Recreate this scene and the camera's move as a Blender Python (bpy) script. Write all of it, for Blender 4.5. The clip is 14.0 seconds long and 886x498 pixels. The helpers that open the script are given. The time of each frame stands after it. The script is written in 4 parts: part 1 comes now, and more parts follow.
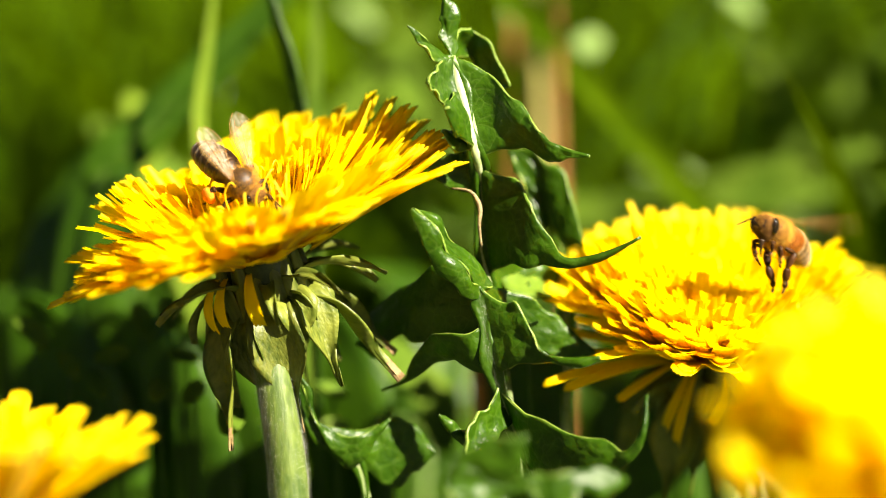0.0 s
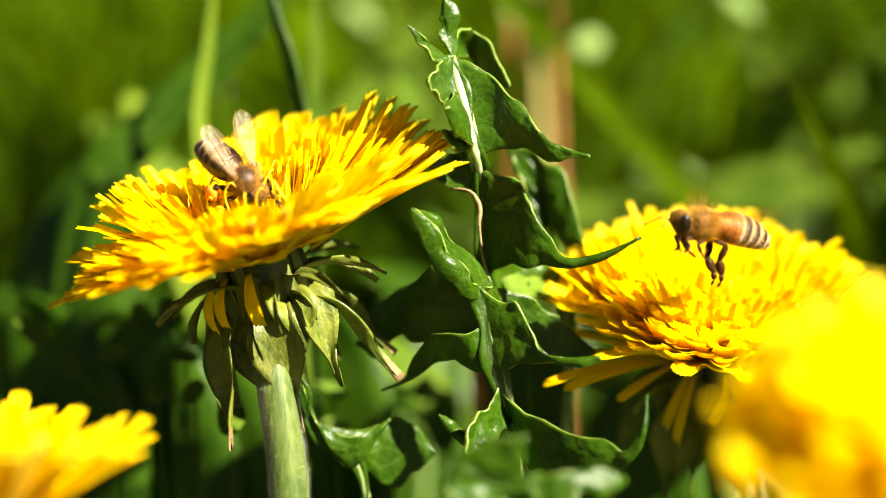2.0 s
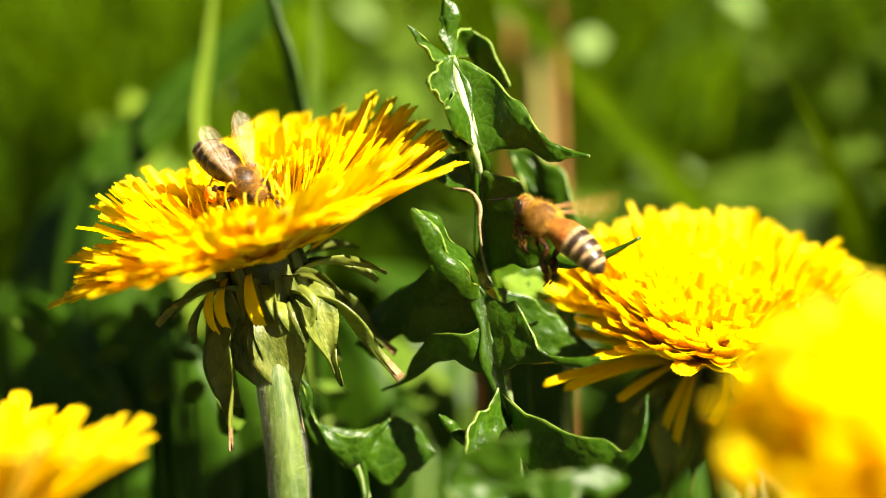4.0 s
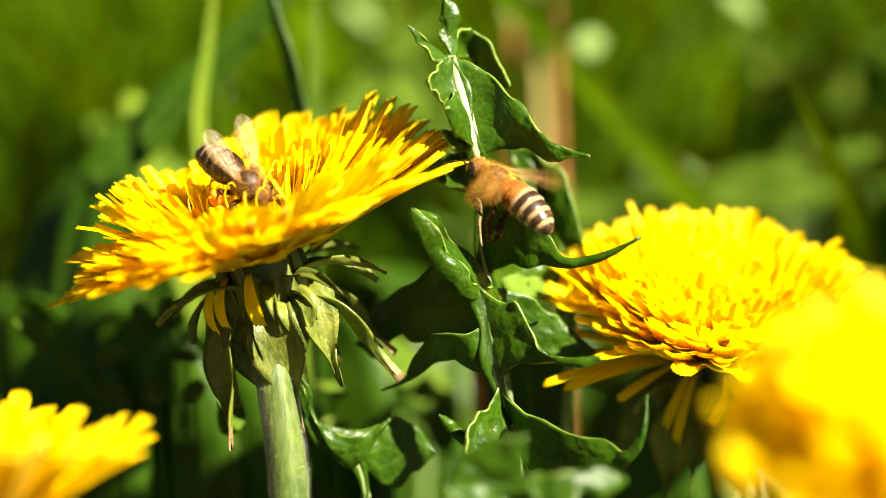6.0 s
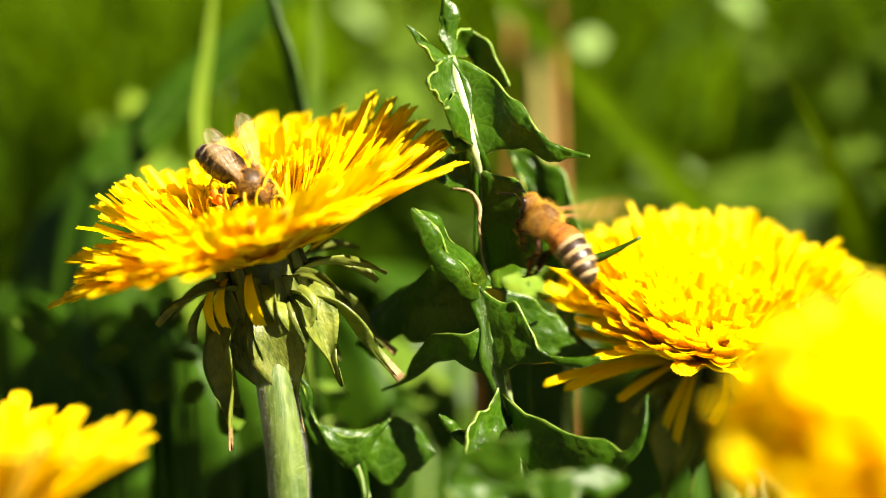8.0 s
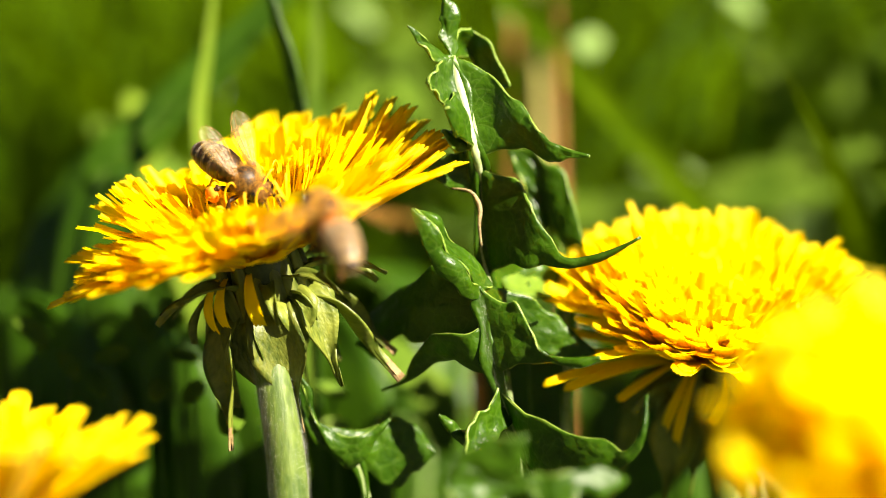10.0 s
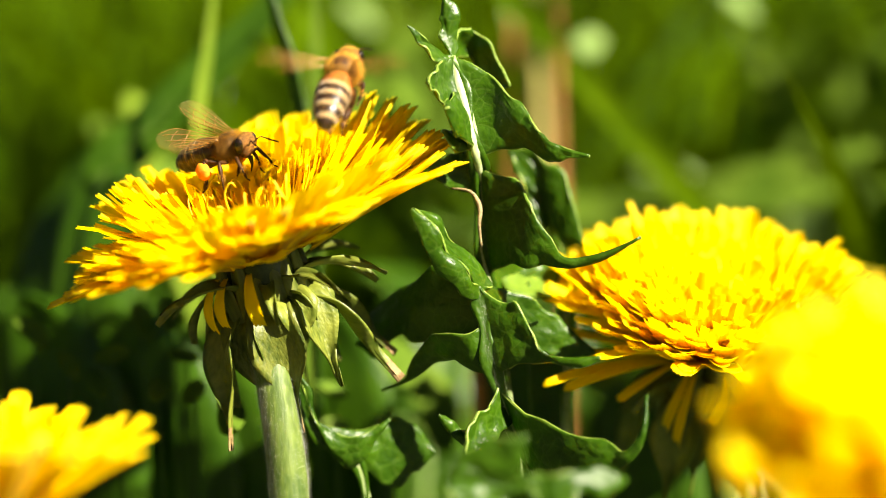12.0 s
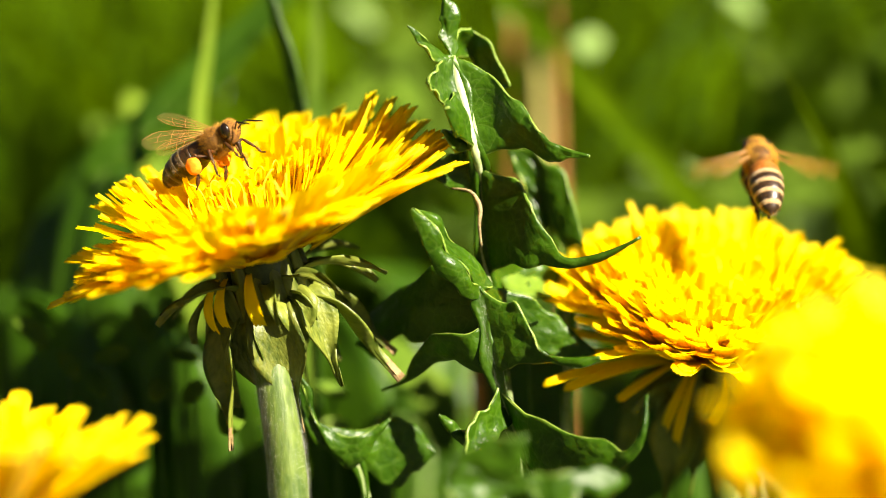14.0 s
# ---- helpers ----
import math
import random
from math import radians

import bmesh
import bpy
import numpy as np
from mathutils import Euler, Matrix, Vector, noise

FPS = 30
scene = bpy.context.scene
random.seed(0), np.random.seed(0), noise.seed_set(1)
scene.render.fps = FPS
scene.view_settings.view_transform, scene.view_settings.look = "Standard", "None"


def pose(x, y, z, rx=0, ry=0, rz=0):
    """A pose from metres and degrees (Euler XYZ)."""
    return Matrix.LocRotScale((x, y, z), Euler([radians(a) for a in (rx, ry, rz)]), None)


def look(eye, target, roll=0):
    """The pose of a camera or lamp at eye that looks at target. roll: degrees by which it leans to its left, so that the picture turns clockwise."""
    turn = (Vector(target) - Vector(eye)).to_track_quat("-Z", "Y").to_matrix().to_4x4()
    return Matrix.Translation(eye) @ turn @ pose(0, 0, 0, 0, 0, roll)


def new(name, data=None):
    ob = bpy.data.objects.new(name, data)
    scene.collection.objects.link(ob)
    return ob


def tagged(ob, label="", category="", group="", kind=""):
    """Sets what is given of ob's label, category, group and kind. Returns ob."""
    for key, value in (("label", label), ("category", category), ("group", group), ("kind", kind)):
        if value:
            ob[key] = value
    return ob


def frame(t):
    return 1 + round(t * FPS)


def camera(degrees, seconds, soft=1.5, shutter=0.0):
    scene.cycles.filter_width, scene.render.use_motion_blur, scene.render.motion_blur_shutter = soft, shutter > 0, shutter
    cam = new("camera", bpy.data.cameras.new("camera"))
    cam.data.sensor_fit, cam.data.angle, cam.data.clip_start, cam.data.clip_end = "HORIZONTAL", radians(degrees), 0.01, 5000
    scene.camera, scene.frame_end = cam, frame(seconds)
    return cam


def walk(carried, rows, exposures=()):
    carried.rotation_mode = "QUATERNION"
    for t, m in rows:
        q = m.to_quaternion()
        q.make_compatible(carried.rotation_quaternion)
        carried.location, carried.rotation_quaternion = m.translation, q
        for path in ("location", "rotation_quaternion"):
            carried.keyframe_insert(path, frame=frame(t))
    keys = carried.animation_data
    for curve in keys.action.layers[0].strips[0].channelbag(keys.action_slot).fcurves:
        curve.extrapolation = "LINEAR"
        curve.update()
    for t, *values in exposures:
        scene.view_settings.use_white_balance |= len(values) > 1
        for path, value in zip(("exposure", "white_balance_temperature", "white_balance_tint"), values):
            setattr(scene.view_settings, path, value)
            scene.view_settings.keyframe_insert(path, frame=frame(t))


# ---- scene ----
# A close-up of dandelions in a meadow with two honey bees. Lengths below are in millimetres.
MM = 0.001
cam = camera(22, 14.0, soft=0.8, shutter=0.4)
cam.data.dof.use_dof = True
cam.data.dof.focus_distance = 0.2505
cam.data.dof.aperture_fstop = 8.2
cam.data.dof.aperture_blades = 0
EYE = pose(0, -0.24817, 0.14376, 80, 0, 0)
walk(cam, [(0, EYE), (14.0, EYE)], [(0, 2.13, 7150, 9), (14.0, 2.13, 7150, 9)])

# ---- light ----
SUN_WAY = Vector((0.57, -0.48, 0.60)).normalized()
world = bpy.data.worlds.new("sky")
scene.world = world
world.use_nodes = True
sky = world.node_tree.nodes.new("ShaderNodeTexSky")
sky.sky_type = 'NISHITA'
sky.sun_disc = False
sky.sun_elevation = math.asin(SUN_WAY.z)
sky.sun_rotation = math.atan2(SUN_WAY.x, SUN_WAY.y)
world.node_tree.links.new(sky.outputs[0], world.node_tree.nodes["Background"].inputs[0])
world.node_tree.nodes["Background"].inputs[1].default_value = 0.010
sun_data = bpy.data.lights.new("sun", 'SUN')
sun_data.energy = 5.0
sun_data.angle = radians(0.53)
sun_data.color = (1.0, 0.94, 0.82)
sun = new("sun", sun_data)
sun.matrix_world = look((0.3, -0.1, 0.6), Vector((0.3, -0.1, 0.6)) - SUN_WAY)


# ---- materials ----
def material(name, dark, light, rough=0.5, scale=900.0, bump=0.2, through_light=0.0, through_colour=None,
             stretch=(1, 1, 1), vary=0.0, spec=0.4, sheen=0.0, fine=4.0, island=False):
    """Two tones mixed by noise at two scales, fine relief, and some light let through."""
    m = bpy.data.materials.new(name)
    m.use_nodes = True
    n, l = m.node_tree.nodes, m.node_tree.links
    b = n["Principled BSDF"]
    co = n.new("ShaderNodeTexCoord")
    mp = n.new("ShaderNodeMapping")
    mp.inputs["Scale"].default_value = stretch
    l.new(co.outputs["Object"], mp.inputs[0])
    big, small = n.new("ShaderNodeTexNoise"), n.new("ShaderNodeTexNoise")
    big.inputs["Scale"].default_value, small.inputs["Scale"].default_value = scale, scale * fine
    big.inputs["Detail"].default_value, small.inputs["Detail"].default_value = 3, 4
    l.new(mp.outputs[0], big.inputs["Vector"])
    l.new(mp.outputs[0], small.inputs["Vector"])
    add = n.new("ShaderNodeMath")
    add.operation = 'MULTIPLY_ADD'
    add.inputs[1].default_value = 0.45
    l.new(small.outputs[0], add.inputs[0])
    half = n.new("ShaderNodeMath")
    half.operation = 'MULTIPLY'
    half.inputs[1].default_value = 0.6
    l.new(big.outputs[0], half.inputs[0])
    l.new(half.outputs[0], add.inputs[2])
    ramp = n.new("ShaderNodeValToRGB")
    ramp.color_ramp.elements[0].position, ramp.color_ramp.elements[1].position = 0.36, 0.68
    ramp.color_ramp.elements[0].color = (*dark, 1)
    ramp.color_ramp.elements[1].color = (*light, 1)
    l.new(add.outputs[0], ramp.inputs[0])
    colour = ramp.outputs[0]
    if vary:
        info = n.new("ShaderNodeNewGeometry" if island else "ShaderNodeObjectInfo")
        span = n.new("ShaderNodeMapRange")
        span.inputs["To Min"].default_value, span.inputs["To Max"].default_value = 1 - vary, 1 + vary
        l.new(info.outputs["Random Per Island" if island else "Random"], span.inputs[0])
        hs = n.new("ShaderNodeHueSaturation")
        l.new(span.outputs[0], hs.inputs["Value"])
        l.new(colour, hs.inputs["Color"])
        colour = hs.outputs[0]
    l.new(colour, b.inputs["Base Color"])
    b.inputs["Roughness"].default_value = rough
    b.inputs["Specular IOR Level"].default_value = spec
    if sheen:
        b.inputs["Sheen Weight"].default_value = sheen
    if bump:
        bp = n.new("ShaderNodeBump")
        bp.inputs["Strength"].default_value = bump
        bp.inputs["Distance"].default_value = 0.0002
        l.new(add.outputs[0], bp.inputs["Height"])
        l.new(bp.outputs[0], b.inputs["Normal"])
    if through_light:
        tr = n.new("ShaderNodeBsdfTranslucent")
        mx = n.new("ShaderNodeMixShader")
        mx.inputs[0].default_value = through_light
        if through_colour:
            tr.inputs[0].default_value = (*through_colour, 1)
        else:
            l.new(colour, tr.inputs[0])
        if through_colour and vary:
            tint = n.new("ShaderNodeHueSaturation")
            tint.inputs["Color"].default_value = (*through_colour, 1)
            l.new(span.outputs[0], tint.inputs["Value"])
            l.new(tint.outputs[0], tr.inputs[0])
        l.new(b.outputs[0], mx.inputs[1])
        l.new(tr.outputs[0], mx.inputs[2])
        l.new(mx.outputs[0], n["Material Output"].inputs["Surface"])
    return m


def add_veins(m, scale, tone):
    """A net of fine veins: a paler line and a furrow between the cells."""
    n, l = m.node_tree.nodes, m.node_tree.links
    b = n["Principled BSDF"]
    co, cells, width = n.new("ShaderNodeTexCoord"), n.new("ShaderNodeTexVoronoi"), n.new("ShaderNodeMapRange")
    warp, push = n.new("ShaderNodeTexNoise"), n.new("ShaderNodeVectorMath")
    warp.inputs["Scale"].default_value = scale * 0.7
    push.operation = 'MULTIPLY_ADD'
    push.inputs[1].default_value = (0.0016,) * 3
    l.new(co.outputs["Object"], warp.inputs["Vector"])
    l.new(warp.outputs["Color"], push.inputs[0])
    l.new(co.outputs["Object"], push.inputs[2])
    cells.feature = 'DISTANCE_TO_EDGE'
    cells.inputs["Scale"].default_value = scale
    l.new(push.outputs[0], cells.inputs["Vector"])
    width.inputs["From Max"].default_value = 0.06
    width.inputs["To Min"].default_value, width.inputs["To Max"].default_value = 0.22, 0.0
    l.new(cells.outputs[0], width.inputs[0])
    mix = n.new("ShaderNodeMix")
    mix.data_type = 'RGBA'
    mix.inputs[7].default_value = (*tone, 1)
    old = b.inputs["Base Color"].links[0].from_socket
    l.new(width.outputs[0], mix.inputs[0])
    l.new(old, mix.inputs[6])
    l.new(mix.outputs[2], b.inputs["Base Color"])
    bump, soft = n.new("ShaderNodeBump"), n.new("ShaderNodeMapRange")
    soft.inputs["From Max"].default_value = 0.35
    l.new(cells.outputs[0], soft.inputs[0])
    bump.inputs["Strength"].default_value, bump.inputs["Distance"].default_value = 0.22, 0.0002
    l.new(soft.outputs[0], bump.inputs["Height"])
    l.new(b.inputs["Normal"].links[0].from_socket, bump.inputs["Normal"])
    l.new(bump.outputs[0], b.inputs["Normal"])


PETAL = material("petal", (0.94, 0.72, 0.010), (0.96, 0.805, 0.018), 0.5, 500, 0.25, 0.62,
                 (0.98, 0.775, 0.010), (0.25, 3, 1), 0.05, spec=0.25)
PETAL_UNDER = material("petal_underside", (0.90, 0.66, 0.012), (0.94, 0.76, 0.02), 0.55, 500, 0.25, 0.5,
                       (0.98, 0.74, 0.010), (0.25, 3, 1), 0.05, spec=0.2)


def add_base_tint(m, tone, reach):
    """A deeper tone towards the root of each floret (local x)."""
    n, l = m.node_tree.nodes, m.node_tree.links
    b = n["Principled BSDF"]
    co, axis, span, mix = (n.new("ShaderNode" + k) for k in ("TexCoord", "SeparateXYZ", "MapRange", "Mix"))
    l.new(co.outputs["Object"], axis.inputs[0])
    l.new(axis.outputs[0], span.inputs[0])
    span.inputs["From Min"].default_value, span.inputs["From Max"].default_value = 0.0015, reach
    span.inputs["To Min"].default_value, span.inputs["To Max"].default_value = 0.6, 0.0
    mix.data_type = 'RGBA'
    mix.inputs[7].default_value = (*tone, 1)
    l.new(span.outputs[0], mix.inputs[0])
    l.new(b.inputs["Base Color"].links[0].from_socket, mix.inputs[6])
    l.new(mix.outputs[2], b.inputs["Base Color"])


def add_stripe(m, tone, half):
    """A dull stripe along the middle of each floret's underside (local y), ragged at its sides."""
    n, l = m.node_tree.nodes, m.node_tree.links
    b = n["Principled BSDF"]
    co, axis, size, span, mix, rag, wob = (n.new("ShaderNode" + k) for k in ("TexCoord", "SeparateXYZ", "Math", "MapRange", "Mix", "TexNoise", "Math"))
    l.new(co.outputs["Object"], axis.inputs[0])
    size.operation, wob.operation = 'ABSOLUTE', 'MULTIPLY_ADD'
    rag.inputs["Scale"].default_value = 700
    l.new(co.outputs["Object"], rag.inputs["Vector"])
    l.new(axis.outputs[1], size.inputs[0])
    l.new(rag.outputs[0], wob.inputs[0])
    wob.inputs[1].default_value = half * 0.8
    l.new(size.outputs[0], wob.inputs[2])
    l.new(wob.outputs[0], span.inputs[0])
    span.inputs["From Min"].default_value, span.inputs["From Max"].default_value = half, half * 1.5
    span.inputs["To Min"].default_value, span.inputs["To Max"].default_value = 0.85, 0.0
    mix.data_type = 'RGBA'
    mix.inputs[7].default_value = (*tone, 1)
    l.new(span.outputs[0], mix.inputs[0])
    l.new(b.inputs["Base Color"].links[0].from_socket, mix.inputs[6])
    l.new(mix.outputs[2], b.inputs["Base Color"])


add_base_tint(PETAL, (0.93, 0.64, 0.003), 0.0045)
add_base_tint(PETAL_UNDER, (0.93, 0.60, 0.003), 0.0045)
add_stripe(PETAL_UNDER, (0.44, 0.29, 0.06), 0.0005)
STYLE = material("style", (0.78, 0.50, 0.004), (0.84, 0.62, 0.02), 0.5, 900, 0.2, 0.3)
BRACT = material("bract", (0.046, 0.072, 0.006), (0.185, 0.205, 0.030), 0.45, 300, 1.5, 0.2, (0.30, 0.36, 0.05),
                 (0.3, 2, 1), 0.25)
BRACT_TIP = material("bract_tip", (0.10, 0.055, 0.02), (0.26, 0.18, 0.07), 0.7, 900, 0.5)
# Green made darker: the shadow under the florets is put into this colour.
CUP = material("cup", (0.02, 0.038, 0.008), (0.05, 0.07, 0.018), 0.5, 500, 0.3)
STEM = material("stem", (0.028, 0.062, 0.006), (0.12, 0.17, 0.03), 0.5, 320, 0.6, 0.15, (0.3, 0.36, 0.1), (2, 2, 0.25))
WOOL = material("wool", (0.45, 0.46, 0.36), (0.75, 0.75, 0.66), 0.8, 900, 0.0, 0.3)
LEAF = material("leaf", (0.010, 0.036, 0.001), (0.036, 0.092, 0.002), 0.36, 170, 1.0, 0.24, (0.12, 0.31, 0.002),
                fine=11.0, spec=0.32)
add_veins(LEAF, 600, (0.12, 0.20, 0.03))
LEAF_EDGE = material("leaf_edge", (0.11, 0.21, 0.02), (0.28, 0.37, 0.07), 0.4, 700, 0.2, 0.3)
RIB_DARK = material("green_rib", (0.07, 0.14, 0.02), (0.20, 0.30, 0.06), 0.45, 400, 0.3, 0.2)
MIDRIB = material("midrib", (0.30, 0.42, 0.12), (0.62, 0.70, 0.38), 0.4, 400, 0.2, 0.25)
DRY = material("dry_edge", (0.16, 0.10, 0.045), (0.42, 0.34, 0.17), 0.7, 900, 0.5, 0.2)
GRASS = material("grass", (0.020, 0.048, 0.001), (0.062, 0.110, 0.002), 0.7, 25, 0.1, 0.38, (0.118, 0.205, 0.001), vary=0.75, island=True, spec=0.02)
GRASS_PALE = material("grass_pale", (0.105, 0.185, 0.010), (0.22, 0.32, 0.03), 0.5, 60, 0.1, 0.35, spec=0.15)
HERB = material("herb_leaf", (0.045, 0.095, 0.008), (0.12, 0.19, 0.02), 0.5, 150, 0.3, 0.3, (0.17, 0.28, 0.006), spec=0.05)
# Pale tone for added leaves; the brightness of blurred highlights is in the colour.
GLINT_LEAF = material("glint_leaf", (0.15, 0.25, 0.06), (0.26, 0.37, 0.12), 0.45, 150, 0.2, 0.3, spec=0.2)
# Lighter copy of HERB: sunlight on the leaf is painted into the tone.
HERB_LIT = material("herb_lit", (0.09, 0.17, 0.015), (0.19, 0.28, 0.035), 0.5, 150, 0.3, 0.35, (0.22, 0.32, 0.02), spec=0.15)
STRAW = material("straw", (0.27, 0.22, 0.06), (0.46, 0.38, 0.12), 0.6, 90, 0.2, 0.2)
RUST = material("rust_stalk", (0.20, 0.07, 0.015), (0.36, 0.15, 0.03), 0.6, 90, 0.2, 0.2)
SOIL = material("soil", (0.018, 0.022, 0.006), (0.05, 0.062, 0.014), 0.9, 12, 0.8, fine=9.0)


# ---- shapes ----
def ribbon(length, width, profile, bend=(0, 0), cup=0.15, teeth=0, nu=8, nv=4, thick=0.14, wave=0.0, twist=0.0, hook=1.0):
    """A blade along +x: width by profile(t), pitch turning from bend[0] to bend[1] degrees by the share hook of its length, hollowed by cup; closed, or one membrane where thick is 0."""
    bm = bmesh.new()
    x = z = 0.0
    top, low = [], []
    for i in range(nu + 1):
        t = i / nu
        a = radians(bend[0] + (bend[1] - bend[0]) * min(1.0, t / hook))
        if i:
            x += math.cos(a) * length / nu
            z += math.sin(a) * length / nu
        w = width * profile(t) * 0.5
        tw = radians(twist) * t
        ru, rl = [], []
        for j in range(nv + 1):
            s = 2 * j / nv - 1
            dy = s * w
            dz = cup * w * s * s + wave * math.sin(7 * t + 2.3 * s) * t
            dx = 0.0
            if teeth and i == nu:
                dx = -0.8 * teeth * (j % 2) - 0.8 * teeth * s * s
            y2 = dy * math.cos(tw) - dz * math.sin(tw)
            z2 = dy * math.sin(tw) + dz * math.cos(tw)
            px, pz = x + dx * math.cos(a) - z2 * math.sin(a), z + dx * math.sin(a) + z2 * math.cos(a)
            ru.append(bm.verts.new((px, y2, pz)))
            rl.append(bm.verts.new((px + thick * math.sin(a), y2 * 0.97, pz - thick * math.cos(a))))
        top.append(ru)
        low.append(rl)
    if not thick:
        for i in range(nu):
            for j in range(nv):
                bm.faces.new((top[i][j], top[i + 1][j], top[i + 1][j + 1], top[i][j + 1]))
        for row in low:
            for v in row:
                bm.verts.remove(v)
        return bm
    for i in range(nu):
        for j in range(nv):
            bm.faces.new((top[i][j], top[i + 1][j], top[i + 1][j + 1], top[i][j + 1]))
            bm.faces.new((low[i][j], low[i][j + 1], low[i + 1][j + 1], low[i + 1][j]))
        bm.faces.new((top[i][0], low[i][0], low[i + 1][0], top[i + 1][0]))
        bm.faces.new((top[i][nv], top[i + 1][nv], low[i + 1][nv], low[i][nv]))
    for j in range(nv):
        bm.faces.new((top[nu][j], low[nu][j], low[nu][j + 1], top[nu][j + 1]))
        bm.faces.new((top[0][j], top[0][j + 1], low[0][j + 1], low[0][j]))
    bmesh.ops.recalc_face_normals(bm, faces=bm.faces)
    return bm


def spline(points, u):
    """Catmull-Rom through points (any number of components), u from 0 to 1."""
    n = len(points) - 1
    k = min(int(u * n), n - 1)
    f = u * n - k
    p = [points[max(0, min(n, k + d))] for d in (-1, 0, 1, 2)]
    return [0.5 * (2 * b + (c - a) * f + (2 * a - 5 * b + 4 * c - d) * f * f + (3 * b - a - 3 * c + d) * f ** 3)
            for a, b, c, d in zip(*p)]


def tube(points, sides=8, steps=0, bm=None, flat=1.0):
    """A round tube through rows (x, y, z, radius)."""
    bm = bm or bmesh.new()
    rows = [spline(points, i / steps) for i in range(steps + 1)] if steps else [list(p) for p in points]
    centres = [Vector(r[:3]) for r in rows]
    up = Vector((0.31, 0.17, 0.93))
    rings = []
    for i, c in enumerate(centres):
        d = (centres[min(i + 1, len(rows) - 1)] - centres[max(i - 1, 0)]).normalized()
        side = d.cross(up)
        if side.length < 0.05:
            side = d.cross(Vector((1, 0, 0)))
        side.normalize()
        up = side.cross(d).normalized()
        r = max(rows[i][3], 0.004)
        rings.append([bm.verts.new(c + (side * math.cos(q) * r + up * math.sin(q) * r * flat))
                      for q in (2 * math.pi * k / sides for k in range(sides))])
    for a, b in zip(rings, rings[1:]):
        for k in range(sides):
            bm.faces.new((a[k], a[(k + 1) % sides], b[(k + 1) % sides], b[k]))
    bm.faces.new(rings[0][::-1])
    bm.faces.new(rings[-1])
    return bm


def lathe(profile, sides=20, squash=1.0, droop=0.0, bm=None):
    """Turns rows (x, radius) round the x axis; droop bends the axis down as x falls."""
    return tube([(x, 0, -droop * x * x, r) for x, r in profile], sides, 0, bm, squash)


def ellipsoid(centre, radii, detail=3, bm=None):
    bm = bm or bmesh.new()
    made = bmesh.ops.create_icosphere(bm, subdivisions=detail, radius=1.0)["verts"]
    for v in made:
        v.co = Vector([c + a * r for c, a, r in zip(centre, v.co, radii)])
    return bm


def fuzz(centre, radii, count, length, width, seed, lean=(0, 0, 0), low=-1.0, bm=None, bald=2.0):
    """Fine hairs that stand on an ellipsoid, thin three-sided spikes; short where it is bald, on the crown."""
    rng = random.Random(seed)
    bm = bm or bmesh.new()
    for _ in range(count):
        d = Vector((rng.gauss(0, 1), rng.gauss(0, 1), rng.gauss(0, 1))).normalized()
        if d.z < low or (d.z > bald and abs(d.x) < 0.75 and rng.random() < 0.6):
            continue
        p = Vector([c + a * r for c, a, r in zip(centre, d, radii)])
        n = (Vector([a / r for a, r in zip(d, radii)]).normalized() + Vector(lean)
             + 0.45 * Vector((rng.gauss(0, 1), rng.gauss(0, 1), rng.gauss(0, 1)))).normalized()
        s = n.orthogonal().normalized() * width
        q = n.cross(s)
        base = [bm.verts.new(p - 0.1 * n + o) for o in (s, q * 0.9 - s * 0.5, -q * 0.9 - s * 0.5)]
        tip = bm.verts.new(p + n * length * rng.uniform(0.6, 1.2) * (0.3 if d.z > bald and abs(d.x) < 0.75 else 1.0))
        for k in range(3):
            bm.faces.new((base[k], base[(k + 1) % 3], tip))
    return bm


def mesh_of(name, bm, *materials):
    me = bpy.data.meshes.new(name)
    bm.to_mesh(me)
    bm.free()
    me.transform(Matrix.Scale(MM, 4))
    for m in materials:
        me.materials.append(m)
    for p in me.polygons:
        p.use_smooth = True
    return me


def piece(name, me, parent, m=None):
    """An object on a mesh that others may share."""
    ob = new(name, me)
    ob.parent = parent
    if m is not None:
        ob.matrix_basis = m
    return ob


def part(name, bm, mat, parent, label="", m=None):
    ob = piece(name, mesh_of(name, bm, mat), parent, m)
    return tagged(ob, label)


def at_mm(x, y, z):
    return Matrix.Translation((x * MM, y * MM, z * MM))


def turn(axis, degrees):
    return Matrix.Rotation(radians(degrees), 4, axis)


# ---- ground ----
def build_ground():
    bm = bmesh.new()
    n = 60
    grid = [[None] * (n + 1) for _ in range(n + 1)]
    for i in range(n + 1):
        for j in range(n + 1):
            a, b = 2 * i / n - 1, 2 * j / n - 1
            x, y = 60000 * a * abs(a) ** 3.5, 60000 * b * abs(b) ** 3.5
            grid[i][j] = bm.verts.new((x, y, 6 * noise.noise(Vector((x, y, 0)) * 0.012)))
    for i in range(n):
        for j in range(n):
            bm.faces.new((grid[i][j], grid[i + 1][j], grid[i + 1][j + 1], grid[i][j + 1]))
    ob = new("ground", mesh_of("ground", bm, SOIL))
    tagged(ob, "dark damp soil of a meadow under the grass", "ground", kind="structure")


